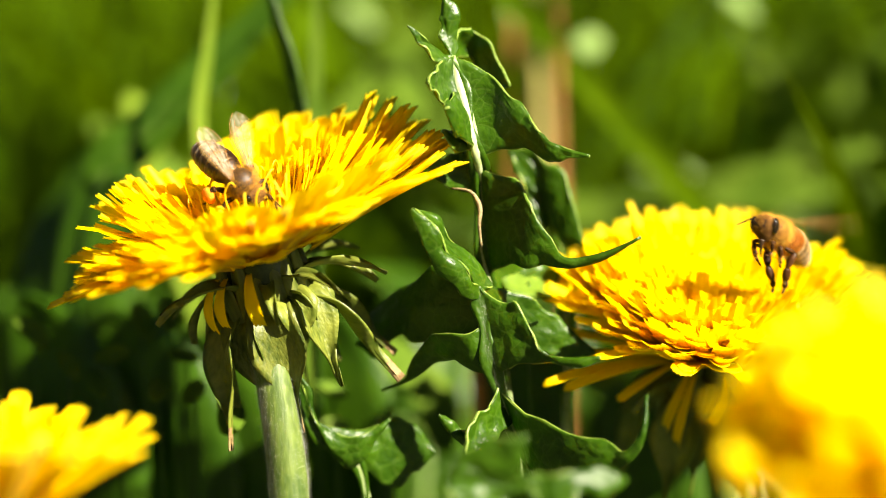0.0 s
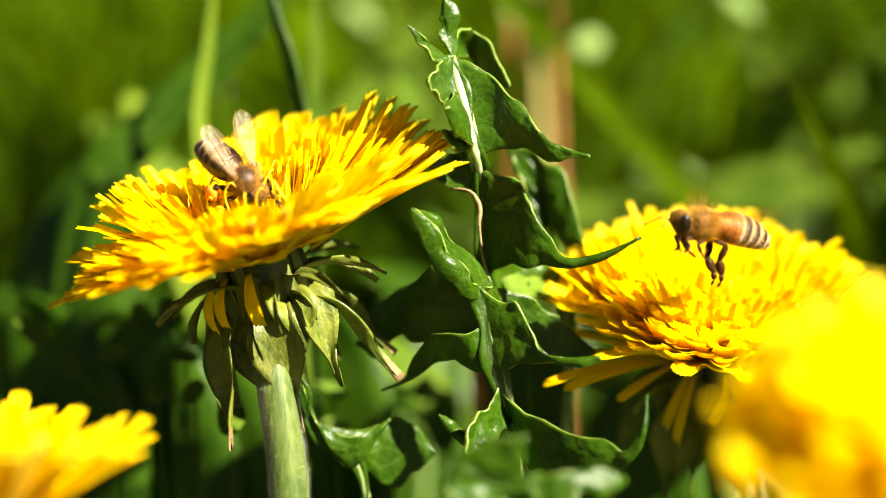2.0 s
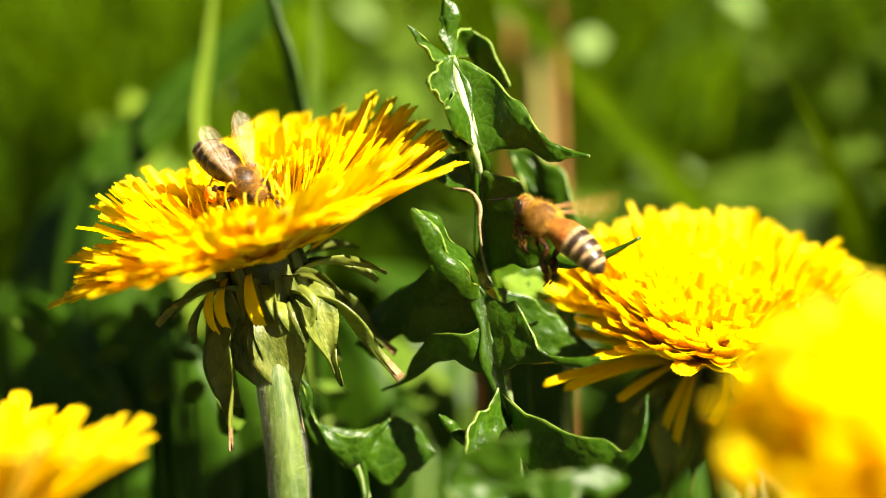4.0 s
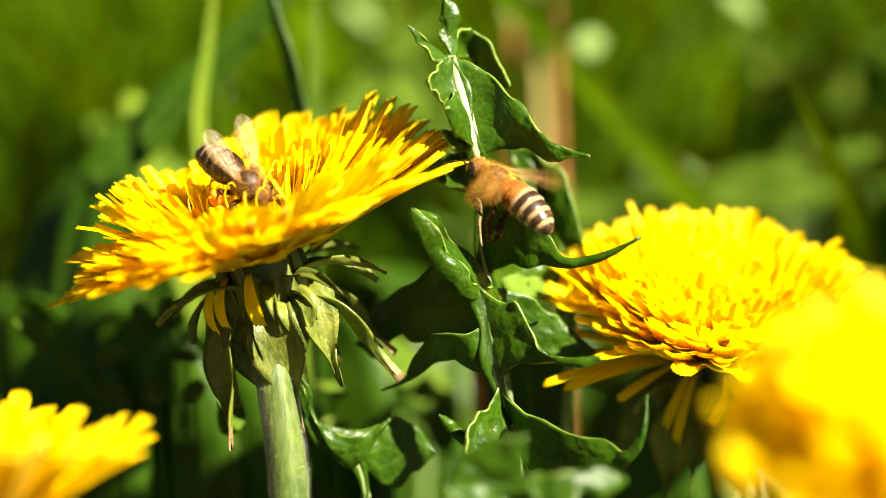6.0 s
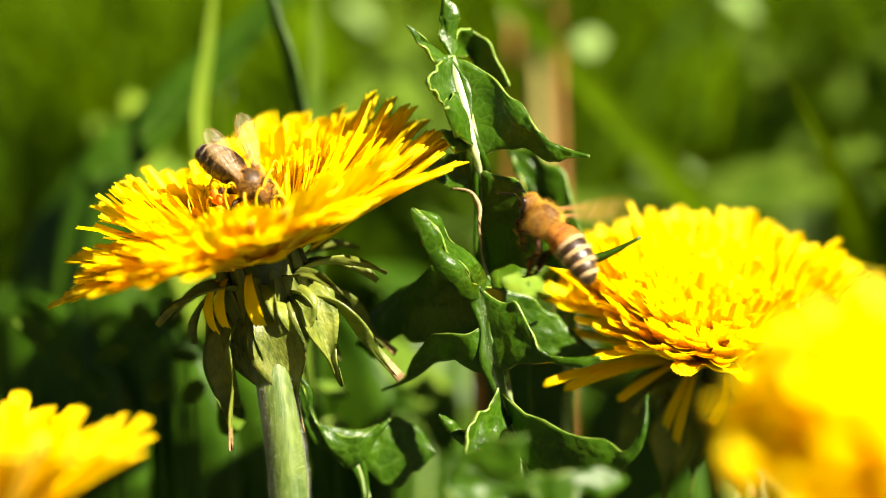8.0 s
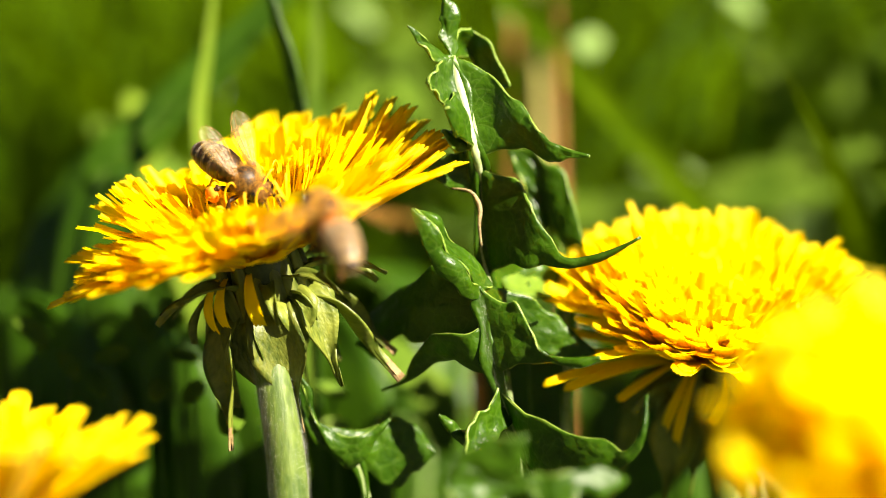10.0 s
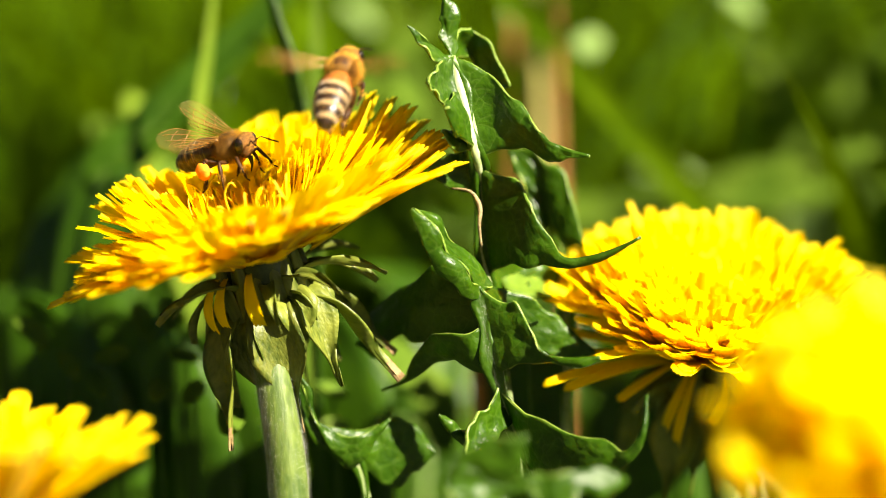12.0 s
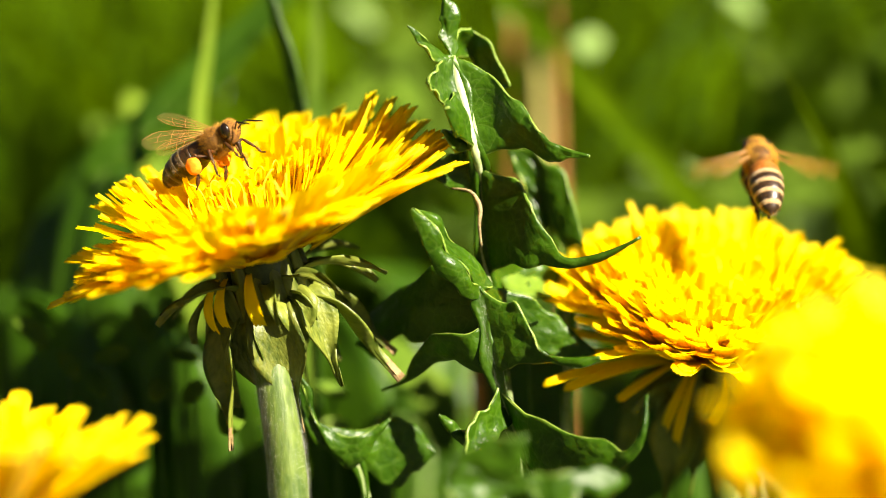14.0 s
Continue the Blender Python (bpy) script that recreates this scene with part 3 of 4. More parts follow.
HINGES = {"forewing": (2.5, 1.35, 1.35), "hindwing": (1.6, 1.3, 1.15)}


def wing_pose(kind, side, sweep, flap, twist=0):
    x, y, z = HINGES[kind]
    return at_mm(x, side * y, z) @ turn('Z', side * sweep) @ turn('Y', -flap) @ turn('X', side * twist)


def held(kind, side, body, along, facing):
    """A wing's pose on a bee turned by body, with the wing along one direction of the place and facing another."""
    x = Vector(along).normalized()
    z = (Vector(facing) - x * x.dot(Vector(facing))).normalized()
    m = body.inverted() @ Matrix((x, z.cross(x), z)).transposed()
    hx, hy, hz = HINGES[kind]
    return at_mm(hx, side * hy, hz) @ m.to_4x4()


def jointed(points, bm=None):
    """A leg of stiff segments, thick in the middle and narrow at the joints."""
    bm = bm or bmesh.new()
    for (x0, y0, z0, r0), (x1, y1, z1, r1) in zip(points, points[1:]):
        r = 0.5 * (r0 + r1)
        rows = [(x0 + (x1 - x0) * t, y0 + (y1 - y0) * t, z0 + (z1 - z0) * t, r * f) for t, f in ((-0.02, 0.55), (0.12, 0.9), (0.45, 1.15), (0.8, 0.95), (1.02, 0.5))]
        tube(rows, 8, 8, bm, 0.8)
    return bm


def bee(label, fur, skin, first, shell, band, legs, pollen, droop, fold):
    """A honey bee, head towards +x. Returns the thing and its four wings."""
    thing = tagged(new("honey_bee", None), label, "bee", "honey bees")
    # head with eyes, feelers and mouth
    hb = ellipsoid((0, 0, 0), (0.95, 1.62, 1.4))
    for v in hb.verts:
        if v.co.z < 0:
            v.co.y *= 1 + 0.28 * v.co.z
            v.co.z *= 1.25
    head = part("head", hb, BEE_FACE, thing, "dark furry head", at_mm(4.85, 0, 0.0) @ turn('Y', 18))
    for s in (-1, 1):
        part("compound_eye", ellipsoid((0.10, s * 1.26, 0.15), (0.60, 0.42, 0.95), 3), BEE_EYE, head, "glossy black oval eye")
        part("antenna", tube([(0.9, s * 0.35, 0.1, 0.10), (1.5, s * 0.75, 0.75, 0.08), (1.8, s * 0.95, 0.85, 0.085),
                              (2.6, s * 1.2, 0.6, 0.10), (3.5, s * 1.5, 0.35, 0.095), (3.8, s * 1.55, 0.25, 0.05)], 7, 16), BEE_EYE, head)
    part("mouthpart", tube([(0.6, 0, -1.4, 0.36), (0.75, 0, -2.1, 0.24), (0.7, 0, -2.7, 0.13), (0.55, 0, -3.3, 0.08)], 8, 10), BEE_DARK, head)
    part("face_fur", fuzz((0.0, 0, 0.1), (0.95, 1.35, 1.35), 1300, 0.34, 0.013, 5, (0.2, 0, 0.2), -0.6), fur, head)
    # thorax
    tb = ellipsoid((2.35, 0, 0.1), (1.85, 1.72, 1.72), 3)
    thorax = part("thorax", tb, skin, thing, "domed thorax under dense tawny fur")
    part("thorax_fur", fuzz((2.35, 0, 0.1), (1.84, 1.70, 1.70), 4200, 0.85, 0.013, 7, (-0.15, 0, 0), bald=0.78), fur, thorax)
    # abdomen in six overlapping rings
    n = 6
    edge = [0.95 - 7.5 * (k / n) ** 0.95 for k in range(n + 1)]

    def girth(x):
        t = (0.95 - x) / 7.5
        return (2.05 if pollen else 1.95) * (math.sin(min(1, 0.42 + t * 1.6) * math.pi / 2)) * (1 - max(0, (t - 0.34) / 0.665) ** 2.3) ** 0.56 if t < 1 else 0.05
    abdomen = part("abdomen", lathe([(edge[0] - 7.5 * j / 20, girth(edge[0] - 7.5 * j / 20) * 0.93) for j in range(21)], 24, 0.9, droop),
                   shell, thing, "tapered ringed abdomen")
    for k in range(n):
        a, b = edge[k], edge[k + 1]
        w = a - b
        row = [(a - w * j / 6, girth(a - w * j / 6) * (0.97 + 0.035 * j / 6)) for j in range(7)]
        row += [(b - 0.12, girth(b) * 0.9)]
        part("abdomen_ring", lathe(row, 28, 0.9, droop), first if k < 2 else shell, abdomen)
        if 0 < k < 6:
            hair = [(a + 0.02 - w * 0.36 * j / 4, girth(a - w * 0.36 * j / 4) * (1.0 + 0.022 * math.sin(math.pi * j / 4))) for j in range(5)]
            strip = lathe(hair, 28, 0.905, droop)
            tufts = random.Random(60 + k)
            for _ in range(420):
                q, x = tufts.uniform(0, 2 * math.pi), a - w * tufts.uniform(0.0, 0.5)
                g = girth(x) * 1.0
                root = Vector((x, math.cos(q) * g, -droop * x * x + math.sin(q) * g * 0.905))
                tip = root + Vector((-0.32, math.cos(q) * 0.1, math.sin(q) * 0.1)) * tufts.uniform(0.7, 1.2)
                o = Vector((0, -math.sin(q), math.cos(q))) * 0.02
                strip.faces.new([strip.verts.new(p) for p in (root - o, root + o, tip)])
            part("hair_band", strip, band if k > 1 else first, abdomen)
    part("abdomen_fur", fuzz((-2.2, 0, -droop * 7), (3.5, 1.9, 1.75), 260 if pollen else 500, 0.5, 0.012, 11, (-0.9, 0, -0.3), bald=0.1), fur, abdomen)
    # legs, three a side
    hind = {}
    for s in (-1, 1):
        for k, pts in enumerate(legs):
            lg = part("leg", jointed([(x, s * y, z, r) for x, y, z, r in pts]), BEE_LEG, thing, "dark jointed leg")
            if k == 2:
                hind[s] = lg
            mid = pts[len(pts) // 2]
            part("leg_fur", fuzz((mid[0], s * mid[1], mid[2]), (0.35, 0.3, 0.55), 60, 0.35, 0.025, 20 + k), fur, lg)
            if pollen and k == 2:
                pb = ellipsoid((mid[0] + 0.15, s * (mid[1] + 0.15), mid[2] + 1.2), (1.0, 0.65, 1.1), 3)
                for v in pb.verts:
                    v.co += 0.12 * noise.noise(v.co * 2.5) * v.normal + Vector((0, 0, 0.06 * noise.noise(v.co * 7)))
                part("pollen_load", pb, POLLEN, lg, "packed orange pollen")
    # wings
    wings = {}
    for kind, ln, wd in (("forewing", 7.5 if pollen else 8.4, 2.9), ("hindwing", 5.5 if pollen else 6.0, 2.0)):
        for s in (-1, 1):
            bm = ribbon(ln, wd, wing_shape, (0, 0), 0.03, 0, 16, 6, 0.03, 0.05)
            w = part(kind, bm, WING_CLEAR if pollen else WING, thing, "clear amber-tinted wing", wing_pose(kind, s, *fold))
            v = bmesh.new()
            for end, off in ((0.98, 0.48), (0.9, 0.24), (0.85, -0.05), (0.7, -0.30)):
                tube([(ln * end * t, s * wd * off * wing_shape(t * end), 0.06, 0.05 * (1 - 0.6 * t)) for t in (0.02, 0.25, 0.5, 0.75, 1)], 5, 10, v)
            for t0, o0, o1 in ((0.45, 0.46, -0.3), (0.65, 0.44, -0.1), (0.3, 0.2, -0.28)):
                tube([(ln * t0, s * wd * o0 * 0.9, 0.06, 0.04), (ln * (t0 + 0.07), s * wd * (o0 + o1) / 2, 0.06, 0.035), (ln * (t0 + 0.1), s * wd * o1 * 0.9, 0.06, 0.03)], 4, 6, v)
            part("wing_vein", v, VEIN, w)
            wings[kind, s] = w
    return thing, wings, hind


FLY_LEGS = (
    ((3.7, 0.8, -1.4, 0.26), (4.7, 1.2, -1.7, 0.26), (4.0, 1.0, -2.6, 0.22), (4.4, 0.8, -3.1, 0.16), (4.8, 0.7, -3.2, 0.09)),
    ((2.4, 1.1, -1.6, 0.28), (3.5, 1.7, -2.0, 0.28), (2.7, 1.5, -3.0, 0.24), (2.1, 1.3, -3.5, 0.16), (1.6, 1.2, -3.8, 0.09)),
    ((1.3, 1.2, -1.5, 0.30), (-0.1, 1.7, -2.1, 0.34), (0.6, 1.2, -3.8, 0.50), (0.0, 0.8, -5.4, 0.46), (0.0, 0.7, -6.2, 0.17), (0.4, 0.6, -6.8, 0.10)))
SIT_LEGS = (
    ((3.8, 0.9, -1.4, 0.28), (4.6, 1.9, -1.1, 0.26), (5.4, 2.4, -2.7, 0.20), (5.7, 2.5, -3.6, 0.13), (6.2, 2.6, -3.9, 0.08)),
    ((2.4, 1.2, -1.5, 0.30), (2.7, 2.9, -1.0, 0.28), (2.8, 3.4, -2.8, 0.22), (2.6, 3.5, -4.0, 0.14), (2.9, 3.7, -4.5, 0.08)),
    ((1.3, 1.2, -1.4, 0.32), (0.6, 2.5, -0.6, 0.34), (0.5, 3.0, -0.5, 0.44), (0.0, 3.1, -2.8, 0.36), (-0.8, 3.1, -3.8, 0.15), (-1.2, 3.2, -4.1, 0.09)))

flying_bee, flying_wings, flying_legs = bee("tawny honey bee in flight with cream-banded abdomen and blurred wings", BEE_FUR, BEE_SKIN, BEE_AMBER, BEE_SHELL,
                               BEE_BAND, FLY_LEGS, False, 0.035, (95, 0))
sitting_bee, sitting_wings, sitting_legs = bee("dark brown honey bee with orange pollen loads feeding on a dandelion", BEE_FUR_DULL, BEE_SKIN_DARK, BEE_BROWN,
                                 BEE_DARK, BEE_BAND_DULL, SIT_LEGS, True, 0.02, (160, 12))

sitting_bee.scale = (0.94, 0.94, 0.94)

# ---- the place ----
build_ground()
build_grass("meadow_grass", "dense fresh green meadow grass in sunlight", 6500, 185, 2600, (70, 190), (3, 8), GRASS, 3)
# Unseen tall grass on the right, added to throw shade over the background.
build_grass("tall_grass", "tall green grass added out of view to shade the background", 240, 25, 170, (150, 300), (4, 9), GRASS, 8, 0.12, 165, 0.0)
build_meadow("wide_meadow", "wide sunlit meadow of fresh green grass", 16000, 3200, 110, (50, 130), (4, 12), GRASS, 17)
build_grass("undergrowth", "short dark green grass and herbs between the dandelions", 2600, 25, 330, (25, 66), (3, 7), GRASS, 4, 0.35)

main_flower = dandelion("wide open yellow dandelion with reflexed green bracts on a woolly stem",
    (-15.56, -12.14, 31.15), (-20.59, 1.78, 98.6), [(-15.56, -12.14, 31.15, 2.2), (-16.49, -8.23, 53.3, 2.3), (-16.99, -4.78, 72.87, 2.2), (-18.37, -2.81, 84.06, 2.1), (-19.57, -0.75, 90, 2.2)],
    2, -15, 10, 1.0, 290, 11, (21, 64), (50, 9, 9), ((-96, -40, 6.5), (-122, -36, 6), (-134, -38, 6.5), (58, 44, 18), (52, 44, 19), (46, 40, 19.5), (40, 38, 19.5), (34, 33, 19), (48, 34, 18), (30, 40, 19), (22, 37, 19.5), (14, 33, 19.5), (6, 29, 19.5), (26, 30, 20), (10, 24, 20), (24, 44, 19), (17, 41, 19.5), (2, 20, 20), (8, 23, 20), (-5, 19, 19.5), (14, 26, 20), (-11, 18, 19), (20, 30, 20), (-2, 25, 19)),
    ((-88, 0, 1.05, 0), (-60, 3, 1.0, 0), (-126, 0, 0.9, 5), (-150, 2, 1.05, 10), (175, 1, 1.0, 0), (150, 2, 0.95, 0), (-38, 1, 0.95, 0),
     (-30, 3, 0.95, -10), (-12, 2, 1.0, -4), (14, 2, 0.9, -8), (44, 1, 0.9, 0), (80, 0, 0.85, 0), (118, 2, 0.9, 0)),
    18.8, 60, True, 1100, ((-25.28, -3.3, 107.19), (-16.8, -9.0, 105.9), 4.6), 1.05, 620)
right_flower = dandelion("bright yellow dandelion in full bloom with a few drooping petals",
    (36.42, 3.78, 23.55), (31.88, 14.67, 85.29), [(36.42, 3.78, 23.55, 2.3), (35.08, 9.11, 53.76, 2.3), (33.41, 12.82, 74.78, 2.3)],
    14, 7, 40, 1.03, 290, 12, (20, 71), (270, 4, 0), ((-112, -52, 10), (-118, -40, 8), (-82, -45, 6), (-138, -14, 9), (-150, 2, 16.5), (-160, 3, 18.5), (-167, 6, 18), (-154, 7, 17.5), (-143, 4, 15.5)), 12, 16.2, 90, False, 1300, broad=0.86, more=900)
near_flower = dandelion("full yellow dandelion close by with orange-yellow petal bases",
    (41.71, -71, 67.18), (42.14, -68, 91.14), [(41.71, -71, 67.18, 2.3), (41.92, -69.5, 79.16, 2.3), (42.14, -68, 83.14, 2.3)],
    23, 10, 70, 1.06, 290, 13, (10, 76), (0, 0, 0), (), 12, 15.2, 20, inside=600, broad=1.0, more=200)
corner_flower = dandelion("yellow dandelion low beside the tall one, broad petals",
    (-44.25, -39.67, 47.81), (-45.08, -34.17, 78.97), [(-44.25, -39.67, 47.81, 2.2), (-44.36, -37.75, 58.65, 2.2), (-44.8, -35.56, 71.11, 2.2)],
    -4, 4, 20, 0.83, 190, 14, (42, 82), (0, 0, 0), (), 12, 17.6, 20, inside=200, broad=0.9)

tall_lobes = []
tall_lobes.append((0.0, 0.35, (15.93, -2.19, 110.63), [(4.53, 4.92, 119.24), (6.81, 3.08, 117.47), (8.77, 1.74, 115.62), (10.17, 0.34, 113.47), (11.99, -0.64, 111.91)], [(7.46, 2.64, 110.92), (11.34, -0.26, 110.05), (13.27, -1.26, 110.13)], (0.35, 0.6)))
tall_lobes.append((0.0, 0.14, (-1.59, -1.79, 118.66), [(0.06, 3.59, 120.37), (-1.17, 0.43, 119.73)], [(0.5, 1.79, 115.92), (-0.98, -0.99, 117.41)], (-0.5,)))
tall_lobes.append((0.12, 0.33, (0.24, -3.27, 116), [(1, 1.92, 116.66), (0.37, -1.13, 116.62)], [(2.75, 1.99, 111.26), (1.35, -1.77, 112.99)], (0.9,)))
tall_lobes.append((0.20, 0.36, (-0.06, 0.28, 113.11), [(1.95, 4.3, 112.86)], [(2.76, 2.85, 110.39), (1, 0.95, 111.14)], (0.6,)))
tall_lobes.append((0.0, 0.07, (-3.84, 2.28, 124.46), [(-0.19, 4.79, 121.39), (-2.18, 3.07, 123.16)], [(0.38, 4.5, 119.78), (-1.99, 2.79, 121.56)]))
tall_lobes.append((0.0, 0.02, (0.25, 6.86, 127.37), [(-0.06, 6.03, 122.66), (-0.38, 6.46, 125.14)], [(1.77, 7.03, 122.58), (1.76, 6.52, 125.45)], (0.5,)))
tall_lobes.append((0.0, 0.03, (7.49, 7.12, 117.37), [(1.78, 8.19, 123.43), (3.57, 9.23, 123.54), (5.73, 8.79, 121.03)], [(1.98, 9.7, 120.44), (4.25, 11.49, 119.12), (6.14, 9.05, 116.79)], (-1.0,)))
tall_lobes.append((0.31, 0.52, (-1.51, 3.56, 108.65), [(1.97, 5.8, 109.87), (0.06, 4.74, 109.63)], [(3.25, 5.99, 105.16), (1.02, 5.14, 106.12), (-0.57, 4.28, 107.01)], (0.4,)))
tall_lobes.append((0.39, 0.64, (21.43, -4.7, 102.13), [(7.49, 3.33, 107.34), (9.28, 2.03, 105.76), (10.86, 0.2, 102.88), (13.39, -2.13, 99.43), (17.31, -3.54, 100.06)], [(7.33, 2.69, 97.98), (10.97, -0.85, 98.06), (16.42, -3.22, 99)], (0.35, 0.6)))
tall_lobes.append((0.57, 0.74, (13.26, 12.71, 91.46), [(7.54, 9.69, 97.37), (12.93, 13.34, 95.04)], [(9.56, 10.81, 92.18)]))
tall_leaf = leaf("glossy dark green toothed dandelion leaf standing upright with a pale midrib",
    [(1.01, 5.6, 120.81, 0.4), (1.82, 4.61, 117.5, 0.7), (2.57, 3.75, 114.38, 0.85), (3.58, 3.37, 110.45, 0.7), (4.39, 5.95, 106.13, 0.45), (4.22, 6.03, 99.65, 0.4), (5.54, 6.99, 93.6, 0.5), (7.56, 7.9, 81.46, 0.36), (9.63, 7.39, 61.26, 0.5), (10.44, 5.42, 27.06, 1)],
    tall_lobes)
part("dry_edge", tube([tuple(a - b for a, b in zip(p, (10.44, 5.42, 27.06))) + (r,) for p, r in (((1.01, 3.14, 106.29), 0.12), ((3.01, 2.1, 106.13), 0.2), ((4.08, 1.8, 104.46), 0.28), ((4.01, 1.43, 102.36), 0.2), ((4.28, 2.02, 99.96), 0.14))], 7, 16), DRY, tall_leaf, "dried brown leaf margin")
low_lobes = []
low_lobes.append((0.0, 0.09, (-3.42, -5.17, 105.25), [(3.09, -3.59, 96.93), (2.46, -4.26, 98.88), (0, -4.91, 100.93), (-0.61, -5.51, 103.32)], [(2.6, -2.91, 95.04), (0.68, -4.57, 97.12), (-1.16, -5.13, 99.72), (-2.81, -5.58, 102.9)], (0.35, 0.6)))
low_lobes.append((0.0, 0.10, (-3.14, -3.19, 104.93), [(5.62, -0.69, 96.06), (2.99, -1.08, 99.62), (0.68, -1.8, 101.32), (-0.49, -2.35, 103.93)], [(3.35, -2.66, 96.44), (2.59, -3.31, 98.51), (0.12, -3.96, 100.57), (-0.61, -4.55, 102.98)], (-0.35, 0.6)))
low_lobes.append((0.04, 0.29, (-9.76, 10.59, 86.96), [(1, 0.62, 96.37), (-0.94, 2.63, 97.42), (-4.11, 5.55, 94.87), (-8.12, 9.55, 90.77)], [(1.94, -0.83, 90.34), (-2.14, 2.69, 89.11), (-4.49, 4.66, 88.89), (-6.5, 7.32, 87.71), (-7.8, 8.57, 85.92)], (0.35, 0.6)))
low_lobes.append((0.24, 0.44, (-6.92, 5.59, 82.62), [(2.48, -2.99, 90.95), (-0.56, -0.72, 90.8), (-2.51, 1.70, 88.4), (-4.49, 3.88, 84.47)], [(3.8, -2.75, 86.82), (1.38, -0.59, 87.52), (-0.94, 1.78, 86.81), (-2.91, 3.27, 84.85)], (0.35, 0.6)))
low_lobes.append((0.01, 0.41, (16.89, -8.92, 89.73), [(5.95, -2.95, 94.79), (7.53, -3.93, 94.99), (8.62, -4.89, 93.55), (9.82, -5.94, 91.64), (10.78, -6.88, 89.77), (13.17, -7.95, 89.45)], [(6.69, -4.33, 86.98), (7.85, -4.83, 88.17), (11.22, -6.77, 88.68), (14.97, -8.61, 88.6)], (0.35, 0.6)))
low_lobes.append((0.0, 0.2, (17.47, 4.82, 87.02), [(6.73, 3.12, 94.68), (11.32, 4.81, 92.72), (14.51, 5.29, 89.68)], [(8.04, 3.54, 88.42), (13.23, 4.73, 86.52)], (0.2, 0.3)))
low_lobes.append((0.50, 0.78, (21.81, -11.56, 86.26), [(9.05, -5.09, 82.65), (12.74, -8.25, 81.99), (17.06, -11.49, 80.89), (19.52, -12.59, 80.44), (21.24, -13.12, 83.18)], [(10.64, -5.4, 75.11), (13.28, -8.39, 75.44), (16.77, -11.13, 77.17), (20.24, -12.74, 79.55), (21.6, -13.22, 82.59)], (0.35, 0.6)))
low_lobes.append((0.48, 0.62, (2.44, -9.77, 79.12), [(5.21, -4.99, 83.19), (3.14, -7.13, 82.59)], [(6.26, -5.56, 79.96), (4.06, -7.77, 78.96)], (-0.7,)))
low_lobes.append((0.54, 0.62, (-0.44, -3.19, 81.91), [(2.89, -2.49, 80.12), (1, -3.3, 81.29)], [(3.51, -2.87, 77.96), (1, -3.57, 79.76)], (0.3,)))
low_leaf = leaf("dark green dandelion leaf with curled teeth and light margins",
    [(3.98, -1.68, 96.25, 0.15), (4.23, -1.95, 94.72, 0.22), (4.54, -2.27, 92.88, 0.3), (4.79, -2.7, 90.43, 0.33), (5.29, -3.14, 87.98, 0.36), (6.25, -2.7, 84.68, 0.4), (7.28, -2.22, 81.66, 0.42), (8.88, -1.96, 77.39, 0.45), (10.54, -0.79, 72.49, 0.5), (11.35, 0.5, 56.78, 0.7), (11.89, 0.72, 29.22, 1)],
    low_lobes, RIB_DARK, woolly=True)
leaf("young dandelion leaf low in front of the others",
    [(0.33, -33.45, 83.04, 0.2), (3.63, -33.41, 83.31, 0.3), (6.38, -33.55, 82.5, 0.3), (9.69, -34.12, 79.25, 0.5), (10.98, -35.91, 46.08, 0.9)],
    [(0.0, 0.5, (7.96, -34.63, 87.88), [(2.52, -33.85, 86.55), (5.78, -34.68, 87.62)], [(7.45, -34.33, 83.85)], (0.5,)), (0.0, 0.6, (1.97, -34.9, 80.61), [(0.33, -34.61, 82.23)], [(5.28, -34.03, 79.79)], (0.5,)),
     (0.5, 0.9, (18.11, -31.52, 82.49), [(10.79, -33.36, 83.58), (15.26, -32.29, 83.86)], [(11.89, -34.03, 79.79), (15.81, -32.77, 81.13)], (0.5,))], RIB_DARK)
leaf("shaded dandelion leaf behind the tall one",
    [(7.73, 18.42, 108.86, 0.165), (11.05, 17.63, 104.4, 0.275), (13.49, 18.8, 99.48, 0.33), (14.6, 19.36, 91.16, 0.44), (15.16, 18.76, 64.73, 0.66), (15.38, 15.37, 22.48, 0.88)],
    [(0.0, 0.4, (16.62, 13.84, 97.89), [(11.65, 16.74, 108.54), (14.9, 14.83, 103.48)], [(13.69, 15.88, 97.94)], (0.6,)),
     (0.0, 0.35, (10.4, 17.33, 100.4), [(8.7, 17.38, 106.45)], [(11.74, 17.22, 99.74)])])
leaf("dark dandelion leaf low beside the woolly stem",
    [(-16.16, 2.11, 85.48, 0.22), (-15.26, 2.2, 80.22, 0.33), (-11.8, 2.5, 76.19, 0.385), (-8.66, 3.32, 69.3, 0.495), (-8.13, 0.34, 29.39, 0.77)],
    [(0.0, 0.35, (-6.01, 2.57, 80), [(-14.27, 1.56, 80.06), (-10.45, 1.23, 78.17)], [(-10.49, 1.59, 74.45)], (0.5,)),
     (0.3, 0.6, (-0.91, 5.8, 75.3), [(-7.99, 4.31, 78.36), (-4.14, 5.5, 79.38)], [(-5.46, 5.12, 71.46)], (0.5,))])

